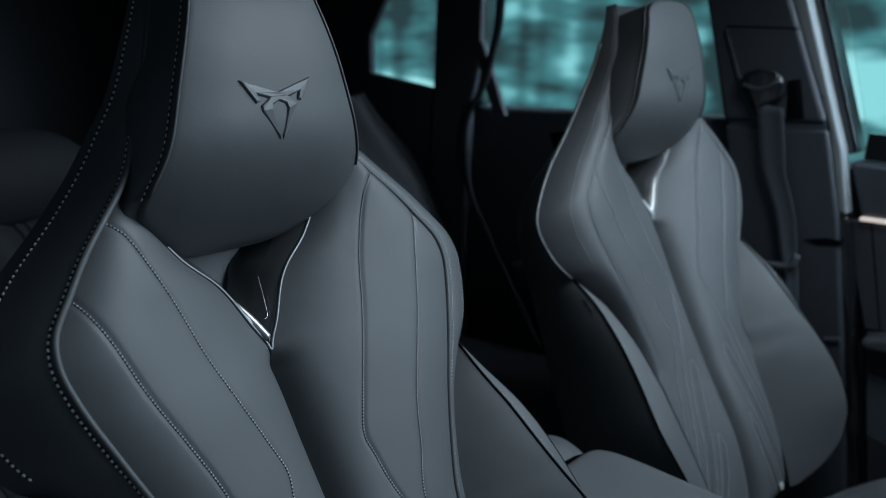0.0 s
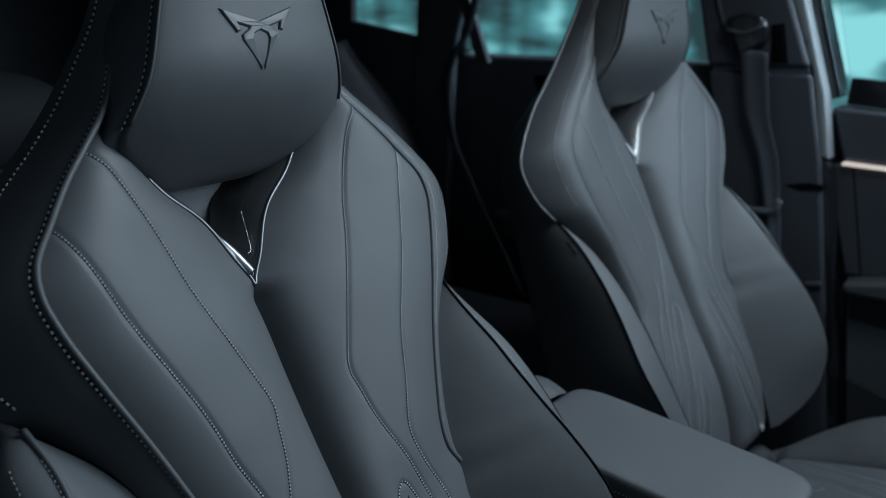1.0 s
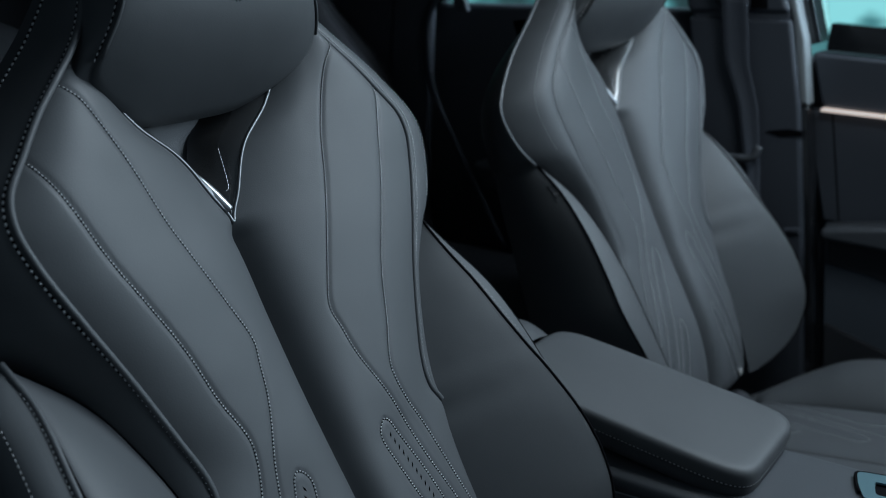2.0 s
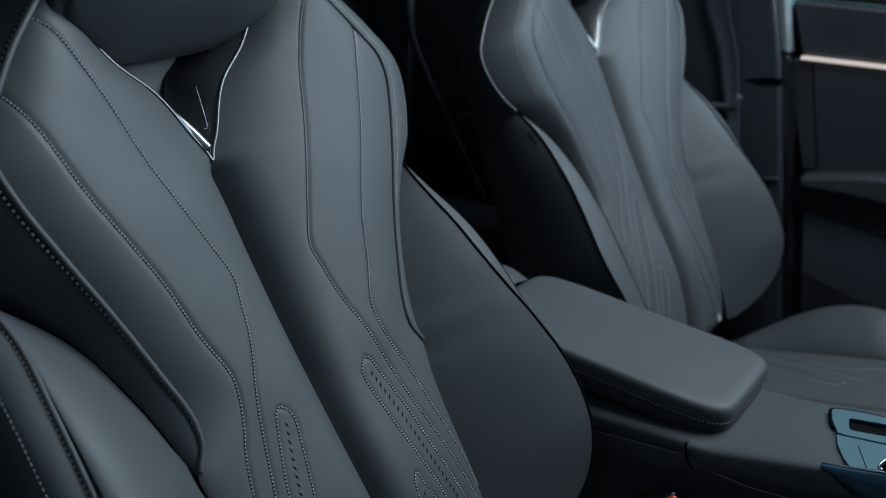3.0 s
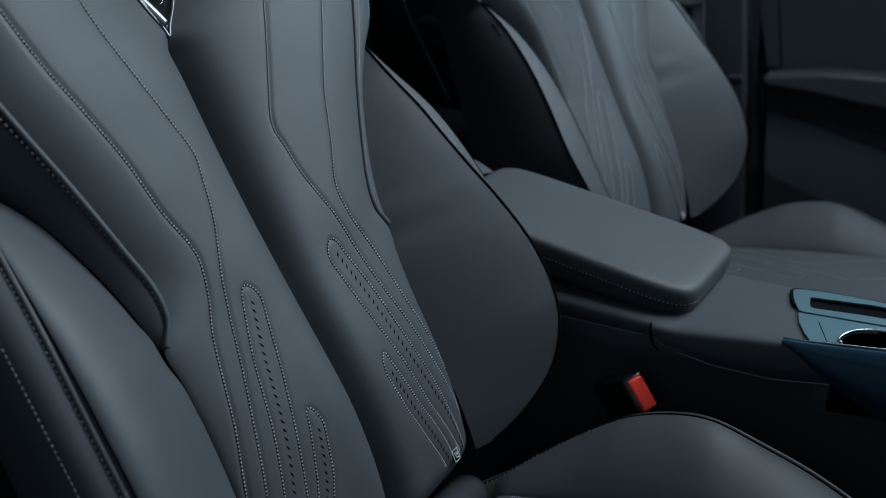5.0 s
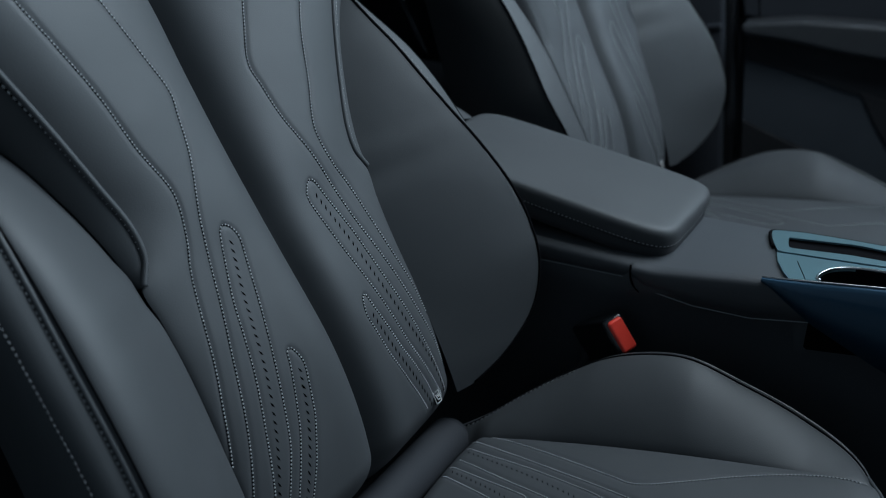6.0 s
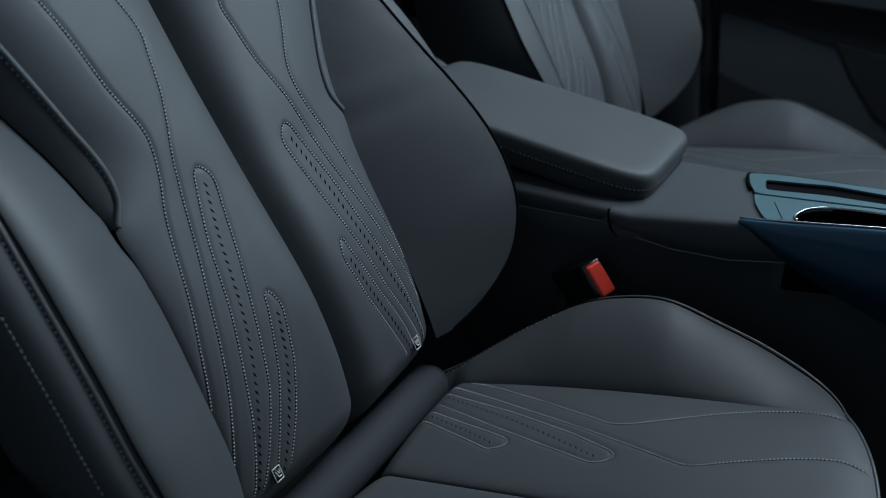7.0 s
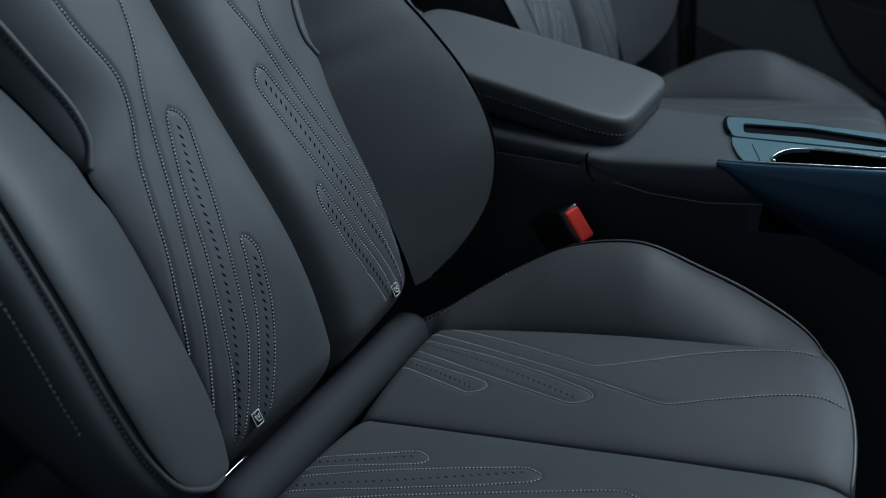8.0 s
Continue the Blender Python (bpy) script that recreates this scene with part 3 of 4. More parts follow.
C_POCKET_2 = soften([(0.089, 0.0), (0.0753, 0.047), (0.068, 0.075), (0.0615, 0.098), (0.0555, 0.1035), (0.050, 0.100), (0.044, 0.088), (0.0546, 0.0575), (0.068, 0.018), (0.074, 0.0)])
C_DOTS_1 = [(0.113, 0.008), (0.106, 0.031), (0.084, 0.103), (0.053, 0.187)]
C_DOTS_2 = [(0.080, 0.008), (0.066, 0.052), (0.053, 0.087)]


def front_w(u):
    return 0.413 - 0.018 * (np.abs(u) / 0.11) ** 2.2


def cush_k(u, w, relief=True):
    g, q = spline(C_GROOVE, w), spline(C_SIDE, w)
    s = np.clip(u / (q[..., 0] + 1e-6), 0, 1)
    k = g[..., 1] * (1 - s) + q[..., 1] * s + 0.0125 * (1 - s) ** 0.4 * s ** 0.32 * 1.4
    k = k - 0.016 * np.clip((0.012 - w) / 0.024, 0, 1) ** 2
    end = np.clip((w - (front_w(u) - 0.028)) / 0.028, 0, 1)
    k = k - 0.005 * end**2.2
    if relief:
        for line in (C_SEAM_1, C_SEAM_2, C_POCKET_1, C_POCKET_2):
            k = k - 0.0012 * np.exp(-(near_line(u, w, line, 60) / 0.0022) ** 2)
    return k


def cushion(seat, thin):
    for side in (1, -1):
        fl = side > 0
        s = np.linspace(0, 1, 70)[None, :] ** 1.15
        t = np.linspace(0, 1, 200)[:, None]
        u = 0.153 * s + 0 * t
        w = -0.012 + (front_w(u) + 0.012) * t
        panel = sheet("cushion_panel", cush(side * u, w, cush_k(u, w)), LEATHER, seat, fl)
        for line, n in ((C_SEAM_1, 300), (C_SEAM_2, 300), (C_POCKET_1, 300), (C_POCKET_2, 200)):
            p = run(line, n)
            stitches("stitching", cush(side * p[:, 0], p[:, 1], cush_k(p[:, 0], p[:, 1])), CUSH_N, panel, wide=0.0008 * thin)
        for line in (C_DOTS_1, C_DOTS_2):
            p = run(line, 200)
            stitches("perforation", cush(side * p[:, 0], p[:, 1], cush_k(p[:, 0], p[:, 1])), CUSH_N, panel, step=0.0066, long=0.0060, wide=0.0008, mat=HOLE, lift=-0.0002, slant=-0.7, holes=False)
        # bolster from panel to crest, then its outer flank
        w = np.linspace(-0.03, 0.3755, 130)[:, None]
        s = np.linspace(0, 1, 30)[None, :]
        q, r = spline(C_SIDE, w[:, 0]), spline(C_RIDGE, w[:, 0])
        high = np.clip(r[:, 1:] / 0.05, 0, 1)
        u = q[:, :1] * (1 - s) + r[:, :1] * s
        k = (cush_k(q[:, 0], w[:, 0], False)[:, None] - 0.001) * (1 - s) + r[:, 1:] * s + (0.003 + 0.013 * high) * pillow(s, 0.65)
        bol = sheet("cushion_bolster", cush(side * u, w, k), LEATHER, seat, fl)
        tube("piping", cush(side * r[:, 0], w[:, 0], r[:, 1]), 0.0021, PIPE, bol, 8)
        # Groove shadow again drawn as a near-black tube.
        tube("seam_shadow", cush(side * u[:, 27], w[:, 0], k[:, 27]), 0.0012, HOLE, bol, 6)
        sel = w[:, 0] < 0.09
        stitches("stitching", cush(side * u[sel, 25], w[sel, 0], k[sel, 25]), CUSH_N, bol, step=0.0050, long=0.0034, wide=0.0005, mat=COARSE)
        s = np.linspace(0, 1, 20)[None, :]
        u = r[:, :1] + 0.03 * np.sin(np.pi * s * 0.6) + 0.01 * s
        k = r[:, 1:] * (1 - s) + (-0.13) * s
        sheet("cushion_flank", cush(side * u, w, k), HIDE, seat, fl)
        # front apron
        uu = np.linspace(0, 0.150, 30)
        top = np.column_stack([uu, front_w(uu), cush_k(uu, front_w(uu), False)])
        ww = np.linspace(0.374, 0.30, 24)
        rr = spline(C_RIDGE, ww)
        top = np.vstack([top, np.column_stack([rr[:, 0], ww, rr[:, 1]])[3:]])
        top = run(top, 70)
        d = np.linspace(0, 1, 14)[:, None]
        apron = sheet("front_apron", cush(side * (top[:, 0] + 0.012 * np.sin(np.pi * d)), top[:, 1] + 0.012 * np.sin(np.pi * d * 0.8) - 0.04 * d, top[:, 2] - 0.13 * d), LEATHER, seat, not fl)
        tube("piping", cush(side * top[:, 0], top[:, 1], top[:, 2]), 0.0016, PIPE, apron, 8)
    # roll between backrest and cushion
    uu = np.linspace(-0.158, 0.158, 60)
    tube("bite_roll", cush(uu, -0.034 + 0 * uu, -0.001 + 0 * uu), 0.0225 - 0.01 * np.clip(np.abs(uu) / 0.158 - 0.93, 0, 1) * 10, DULL, seat, 24)
    box("seat_base", (-0.22, -0.27, 0.34), (0.22, 0.10, 0.47), PLASTIC, seat, 0.02)
    for x in (-0.19, 0.19):
        box("seat_rail", (x - 0.02, -0.30, 0.30), (x + 0.02, 0.16, 0.345), GLOSS, seat, 0.004)


near_seat = front_seat(-1)
FAR = (Matrix.Translation(Vector(BACK_O) + Vector((0.801, 0.064, -0.032))) @ Matrix.Rotation(-0.071, 4, "Z") @ Matrix.Rotation(0.0665, 4, "X")
       @ Matrix.Translation(-Vector(BACK_O)))
far_seat = front_seat(0)
far_seat.matrix_basis = FAR @ far_seat.matrix_basis


def seat_tag(v0, v1, at, du=0.0, dh=0.0):
    """A folded textile tag sewn in the bolster seam between two heights."""
    tag = thing("textile_tag", at, "small grey woven tag with unreadable print sewn in seat seam", "tag", "seat tags")
    vv = np.linspace(v0, v1, 6)
    r = spline(RIDGE, vv)
    out = np.linspace(0, 1, 5)[None, :]
    p = back(-(r[:, :1] + du + 0.010 * out), vv[:, None] - 0.003 * out, r[:, 1:] + dh - 0.004 - 0.013 * out**1.4)
    sheet("cloth", p, WAIST_SEAL, tag, thick=0.0012)
    for k in range(3):
        q = p[1:5, 1 + k] + np.array([-0.0015, -0.0008, 0])
        tube("print_bar", q, 0.0006, GLOSS, tag, 6)
    return tag


# Pale grey for tag cloth, and for seal and console edges that catch light.
WAIST_SEAL = material("pale_grey_and_lit_seal", (0.22, 0.24, 0.25), 0.45)
seat_tag(0.500, 0.455, (-0.24, 0.27, 0.92), 0.020, -0.022)
far_tag = seat_tag(0.486, 0.456, (-0.24, 0.27, 0.92), -0.004, 0.004)
far_tag.matrix_basis = FAR @ far_tag.matrix_basis


# ---- centre console ----
def deck_z(y):
    return 0.700 + 0.17 * np.clip(-0.07 - np.asarray(y, float), 0, 1)


def console():
    c = thing("centre_console", (0.37, 0.0, 0.30), "black centre console with padded armrest and petrol-blue trim", "console")
    # body: cross-sections along y, from behind the armrest to the front
    ys = np.linspace(0.34, -0.62, 60)
    rows = []
    for y in ys:
        top = float(deck_z(y))
        w = 0.088
        r = float(np.interp(-y, [-0.34, 0.03, 0.08, 0.15, 0.25, 0.31, 0.62], [0.088, 0.084, 0.074, 0.054, 0.028, 0.010, 0.0]))
        inset = 0.006 if y > -0.045 else 0.0
        sec = [(-w + 0.02, 0.302), (-w + 0.018, top - 0.11), (-w + 0.012, top - 0.050), (-w + 0.004, top - 0.034), (-w + inset, top - 0.024), (-w + inset, top - 0.010), (-w + 0.004 + inset, top - 0.003), (-w + 0.012, top),
               (r - 0.012, top), (r - 0.004, top - 0.003), (r, top - 0.010), (r, top - 0.024), (r - 0.002, top - 0.05), (r - 0.004, 0.302)]
        if y < -0.207:
            sec = [(x, z - 0.08) if 6 < k < 9 else (x, z) for k, (x, z) in enumerate(sec)]
        rows.append([(0.372 + x, y, z) for x, z in sec])
    body = sheet("console_body", np.array(rows), PLASTIC, c)
    body.modifiers.new("split", "EDGE_SPLIT").split_angle = radians(40)
    # armrest lid
    n = 48
    a = np.linspace(0, 2 * np.pi, n, endpoint=False)
    e = 0.30
    cx, sy = np.sign(np.cos(a)) * np.abs(np.cos(a)) ** e, np.sign(np.sin(a)) * np.abs(np.sin(a)) ** e
    rows = []
    for grow, dz in ((0.70, -0.040), (0.90, -0.040), (0.945, -0.036), (0.955, -0.029), (0.974, -0.021), (0.992, -0.013), (0.993, -0.0075), (0.975, -0.0025), (0.92, -0.0006), (0.80, 0.0), (0.5, 0.001), (0.001, 0.001)):
        lid_w, lid_l = 0.084 * grow, 0.150 - 0.084 * (1 - grow) if grow > 0.75 else 0.150 * grow * 0.9
        y = 0.072 + lid_l * sy
        z = 0.7480 + (y - 0.062) * 0.13 + dz
        rows.append(np.column_stack([0.386 + lid_w * cx, y, z]))
    lid = sheet("armrest_lid", np.array(rows[4:]), LEATHER, c, closed=True, label="padded charcoal leather armrest lid")
    sheet("lid_base", np.array(rows[:4] + [rows[4] * 0.92 + rows[3] * 0.08]), HIDE, c, closed=True)
    ring = rows[4] * 0.75 + rows[5] * 0.25
    stitches("stitching", np.vstack([ring, ring[:1]]), np.array([-1.0, -0.3, 0.2]), lid, step=0.0045, long=0.0032, wide=0.0006)
    # rounded padded end behind the lid
    rows = []
    for t in np.linspace(0, 1, 14):
        b = t * math.pi
        y = 0.228 + 0.075 * t
        rise = 0.764 + 0.012 * math.sin(b) - 0.05 * max(0, t - 0.75) * 4
        rows.append([(0.372 + x, y, z) for x, z in ((-0.082, rise - 0.08), (-0.084, rise - 0.02), (-0.074, rise - 0.005), (-0.05, rise), (0.0, rise + 0.003), (0.05, rise), (0.074, rise - 0.005), (0.084, rise - 0.02), (0.082, rise - 0.08))])
    sheet("armrest_end", np.array(rows), LEATHER, c)
    for y0, y1, zs in ((0.10, -0.045, ((0.10, 0.672), (-0.045, 0.680))), (-0.047, -0.30, ((-0.047, 0.684), (-0.060, 0.674), (-0.112, 0.669), (-0.169, 0.672), (-0.224, 0.684), (-0.30, 0.700)))):
        rows = []
        for y in np.linspace(y0, y1, 40):
            top = float(deck_z(y)) - 0.002
            lo = min(float(np.interp(-y, [-q[0] for q in zs], [q[1] for q in zs])), top - 0.004)
            out = 0.2815 if y1 < -0.1 else 0.2855
            rows.append([(out + 0.010, y, top + 0.002), (out + 0.003, y, top), (out, y, top - 0.004), (out + 0.001, y, (top + lo) / 2), (out + 0.004, y, lo + 0.002), (out + 0.014, y, lo)])
        flank = sheet("flank_panel", np.array(rows), PLASTIC, c)
        # Grey tube draws the highlight along the panel's lower edge.
        tube("edge_glint", np.array([row[4] for row in rows]), 0.0006, WAIST_SEAL, flank, 6)
    # joint in the flank
    y = np.array([-0.046, -0.047, -0.050, -0.056])
    z = np.array([0.700, 0.688, 0.678, 0.670])
    tube("flank_joint", run(np.column_stack([0.372 - 0.089 + np.array([0.0, -0.001, 0.001, 0.004]), y, z]), 14), 0.0012, HOLE, c, 6)
    # insert with slot and cup holder, on the rising deck
    def deck(pts, lift):
        return [(x, y, float(deck_z(y)) + lift) for x, y in pts]
    def plate(name, edge, holes, lift, label):
        bm = bmesh.new()
        edges = []
        for loop in (edge, *holes):
            vs = [bm.verts.new((*q, float(deck_z(q[1])) + lift)) for q in loop]
            edges += [bm.edges.new((vs[k], vs[(k + 1) % len(vs)])) for k in range(len(vs))]
        bmesh.ops.triangle_fill(bm, use_beauty=True, use_dissolve=False, edges=edges)
        bmesh.ops.recalc_face_normals(bm, faces=bm.faces[:])
        if sum(f.normal.z for f in bm.faces) < 0:
            bmesh.ops.reverse_faces(bm, faces=bm.faces[:])
        me = bpy.data.meshes.new(name)
        bm.to_mesh(me)
        bm.free()
        ob = part(name, me, TEAL, c, label)
        mod = ob.modifiers.new("depth", "SOLIDIFY")
        mod.thickness, mod.offset = 0.003, -1
        return ob

    def rounded(points, n):
        return soften(list(points) + [points[0]], n)[:-1]
    frame_edge = rounded([(0.3475, -0.1735), (0.374, -0.1620), (0.4030, -0.1540), (0.4005, -0.185), (0.391, -0.225), (0.378, -0.270), (0.365, -0.312), (0.344, -0.380), (0.312, -0.380), (0.3235, -0.314), (0.3355, -0.240)], 120)
    slot = rounded([(0.3845, -0.1745), (0.377, -0.240), (0.3525, -0.311), (0.3310, -0.313), (0.3505, -0.240), (0.3575, -0.1815)], 80)
    cup = run([(0.3030, -0.380), (0.308, -0.318), (0.316, -0.285), (0.321, -0.258), (0.3205, -0.240), (0.313, -0.2275), (0.302, -0.2220), (0.292, -0.2210), (0.2868, -0.2250)], 60)
    upper = plate("slot_frame", frame_edge, [slot], 0.0045, "petrol metallic frame round a black slot")
    lower_edge = [(0.3460, -0.1728), (0.3338, -0.240), (0.3217, -0.314), (0.3100, -0.380)] + [tuple(q) for q in cup] + [(0.2864, -0.1975), (0.300, -0.1895), (0.325, -0.1785)]
    lower = plate("petrol_insert", lower_edge, [], 0.0035, "petrol metallic insert")
    tube("insert_rim", np.array(deck(np.array(list(frame_edge)[3:40]) + np.array([0.0015, 0.002]), 0.003)), 0.0016, HOLE, upper, 8)
    tube("insert_groove", np.array(deck(run([(0.3280, -0.1960), (0.2870, -0.2120)], 20), 0.0036)), 0.0004, HOLE, lower, 6)
    well_edge = np.vstack([cup, cup[:1] * 0 + np.array([[0.2868, -0.380]]), cup[:1]])
    # The slot is shallow; its near-black floor paints the dark of a deep one.
    for name, poly, deep, owner in (("slot", np.array(list(slot) + [slot[0]]), -0.001, upper), ("cup_holder", well_edge, 0.07, lower)):
        mid = poly.mean(axis=0)
        rows = [np.array(deck(poly, 0.0025)), np.array(deck(poly, -deep))] + [np.array(deck(mid + (poly - mid) * k, -deep)) for k in (0.5, 0.02)]
        well = sheet(name, np.array(rows), HOLE, owner, True)
        if name == "cup_holder":
            tube("rim", np.array(deck(cup, 0.0040)), 0.0013, CHROME, well, 8)
    # lacquered flank trim
    rows = []
    for t in np.linspace(0, 1, 40):
        y0 = -0.174 - 0.42 * t
        hi = float(deck_z(y0)) + 0.003
        lo = min(hi - 0.0005, float(np.interp(-y0, [0.174, 0.224, 0.283, 0.341, 0.45, 0.6], [0.7165, 0.684, 0.659, 0.639, 0.61, 0.59])))
        xs = 0.372 - 0.0890
        rows.append([(xs + 0.004, y0, hi - 0.001), (xs + 0.002, y0, hi), (xs - 0.003, y0, hi - 0.006 * min(1, t * 8)), (xs - 0.003, y0, (hi + lo) / 2), (xs - 0.001, y0, lo + 0.002), (xs + 0.007, y0, lo)])
    trim = sheet("flank_trim", np.array(rows), BLUE, c, label="dark blue lacquered flank trim")
    r = np.array(rows)
    tube("trim_edge", r[:, 1], 0.0009, CHROME, trim, 6)
    # Pale grey lets this joint read as catching light.
    tube("trim_joint", r[:, 5], 0.0008, WAIST_SEAL, trim, 6)
    return c


console()


def buckle():
    b = thing("seat_belt_buckle", (0.268, -0.005, 0.50), "black seat belt buckle with red release button", "buckle")
    r = Matrix.Rotation(radians(-42), 4, "Z") @ Matrix.Rotation(radians(-33), 4, "X") @ Matrix.Rotation(radians(-22), 4, "Y")
    c = Vector((0.256, -0.055, 0.632))

    def block(name, lo, hi, mat, parent, bevel):
        mid = (Vector(lo) + Vector(hi)) / 2
        half = (Vector(hi) - Vector(lo)) / 2
        q = c + r @ mid
        return box(name, q - half, q + half, mat, parent, bevel, turn=r)
    block("buckle_body", (-0.0125, 0.0, -0.0190), (0.0125, 0.085, 0.0240), GLOSS, b, 0.005)
    block("red_button", (-0.0088, -0.003, -0.0155), (0.0088, 0.006, 0.0205), RED, b, 0.0035)
    end = c + r @ Vector((0, 0.075, 0))
    tube("stalk", run([tuple(end), (end.x, end.y + 0.012, end.z - 0.06), (end.x - 0.005, end.y + 0.015, 0.42)], 14), 0.009, PLASTIC, b, 10)
    return b


buckle()
# ---- far body side ----


def slab(name, pts, x0, x1, mat, parent, bevel=0.004, label=""):
    return extrude(name, pts, "x", x0, x1, mat, parent, bevel, label)


def far_door():
    d = tagged(thing("door_1", (1.2, -0.4, 0.30), "closed front door with dark panel, slim glowing waist strip and armrest", "door"), kind="structure")
    slab("door_upper_panel", [(0.150, 1.046), (-1.1, 1.00), (-1.1, 0.93), (0.122, 0.955)], 1.195, 1.26, TRIM, d, 0.008)
    slab("door_middle_panel", [(0.150, 0.949), (-1.1, 0.92), (-1.1, 0.75), (0.098, 0.757)], 1.203, 1.26, TRIM, d, 0.004)
    slab("door_lower_panel", [(0.096, 0.752), (-1.1, 0.75), (-1.1, 0.30), (0.05, 0.30)], 1.206, 1.26, DOORCARD, d, 0.004)
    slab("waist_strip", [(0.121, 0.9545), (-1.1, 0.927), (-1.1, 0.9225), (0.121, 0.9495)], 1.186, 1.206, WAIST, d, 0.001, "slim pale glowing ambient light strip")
    slab("door_armrest", [(0.092, 0.754), (0.06, 0.761), (-0.01, 0.773), (-0.5, 0.80), (-0.9, 0.80), (-0.9, 0.72), (-0.5, 0.715), (-0.09, 0.725), (0.0, 0.733), (0.087, 0.735)], 1.150, 1.21, PLASTIC, d, 0.010)
    # Dark slab painted in for the shade below the armrest.
    slab("armrest_shade", [(0.087, 0.731), (-0.09, 0.722), (-0.5, 0.70), (-0.5, 0.60), (-0.092, 0.651), (0.017, 0.673), (0.082, 0.681)], 1.199, 1.21, DULL, d, 0.003)
    slab("panel_joint", [(0.1055, 0.945), (0.1035, 0.945), (0.0705, 0.760), (0.0725, 0.760)], 1.2015, 1.205, HOLE, d, 0)
    slab("door_pocket", [(0.074, 0.57), (0.014, 0.551), (-0.053, 0.533), (-0.3, 0.47), (-0.3, 0.31), (0.05, 0.31)], 1.199, 1.21, DULL, d, 0.003)
    slab("speaker_field", [(-0.115, 0.655), (-0.150, 0.600), (-0.200, 0.540), (-0.30, 0.475), (-0.9, 0.475), (-0.9, 0.640), (-0.5, 0.60)], 1.196, 1.21, DULL, d, 0.004)
    slab("window_seal", [(0.128, 1.095), (-1.1, 1.045), (-1.1, 1.003), (0.132, 1.049)], 1.215, 1.245, GLOSS, d, 0.003)
    slab("window_frame", [(0.33, 1.48), (0.278, 1.48), (0.214, 1.314), (0.136, 1.063), (0.18, 1.05), (0.26, 1.314)], 1.196, 1.25, GLOSS, d, 0.003)
    pane = slab("pane", [(0.216, 1.42), (-0.9, 1.30), (-0.9, 1.05), (0.13, 1.08)], 1.228, 1.232, GLASS, d, 0)
    pane.visible_shadow = False
    return d


GLASS = bpy.data.materials.new("window_glass")
GLASS.use_nodes = True
gb = GLASS.node_tree.nodes["Principled BSDF"]
gb.inputs["Base Color"].default_value = (0.80, 0.92, 0.93, 1)
gb.inputs["Transmission Weight"].default_value = 1.0
gb.inputs["Roughness"].default_value = 0.0
gb.inputs["IOR"].default_value = 1.05
far_door()


def pillar():
    p = tagged(thing("pillar_b", (1.15, 0.25, 0.30), "dark centre pillar trim with belt slot", "pillar"), kind="structure")
    slab("upper_trim", [(0.320, 1.48), (0.256, 1.314), (0.180, 1.112), (0.358, 1.106), (0.387, 1.236), (0.405, 1.313), (0.45, 1.48)], 1.148, 1.22, TRIM, p, 0.010)
    slab("lower_trim", [(0.177, 1.102), (0.146, 0.955), (0.114, 0.72), (0.066, 0.30), (0.42, 0.30), (0.36, 0.80), (0.339, 1.00), (0.357, 1.098)], 1.150, 1.22, TRIM, p, 0.008)
    # One seal in two colours: grey where light falls, black where it is shaded.
    slab("door_seal", [(0.322, 1.48), (0.296, 1.48), (0.232, 1.314), (0.154, 1.07), (0.135, 0.96), (0.150, 0.964), (0.178, 1.105), (0.258, 1.314)], 1.160, 1.20, WAIST_SEAL, p, 0.005, "rubber seal along the pillar, light put into its grey")
    slab("shaded_seal", [(0.134, 0.957), (0.098, 0.70), (0.05, 0.30), (0.068, 0.30), (0.118, 0.70), (0.149, 0.961)], 1.160, 1.20, GLOSS, p, 0.004)
    slab("pillar_core", [(0.355, 1.16), (0.19, 1.16), (0.17, 1.04), (0.345, 1.04)], 1.158, 1.218, TRIM, p, 0.004)
    slab("trim_joint", [(0.363, 1.270), (0.238, 1.268), (0.238, 1.2655), (0.363, 1.2675)], 1.1465, 1.150, HOLE, p, 0)
    # Flat near-black slab; the shade inside the recess is painted, not hollowed.
    slab("belt_recess_dark", [(0.249, 1.180), (0.228, 1.184), (0.216, 1.118), (0.246, 1.116)], 1.1465, 1.16, HOLE, p, 0)
    slab("pillar_shelf", [(0.151, 0.746), (0.122, 0.752), (0.120, 0.742), (0.148, 0.739)], 1.142, 1.152, TRIM, p, 0.003)
    slab("recess_rim", [(0.365, 1.262), (0.359, 1.262), (0.331, 1.183), (0.303, 1.124), (0.290, 1.114), (0.293, 1.110), (0.308, 1.120), (0.337, 1.183)], 1.142, 1.150, TRIM, p, 0.0015)
    slab("pillar_grip", [(0.2, 0.912), (0.162, 0.92), (0.138, 0.919), (0.136, 0.910), (0.174, 0.905)], 1.147, 1.16, HOLE, p, 0.001)
    return p


pillar()


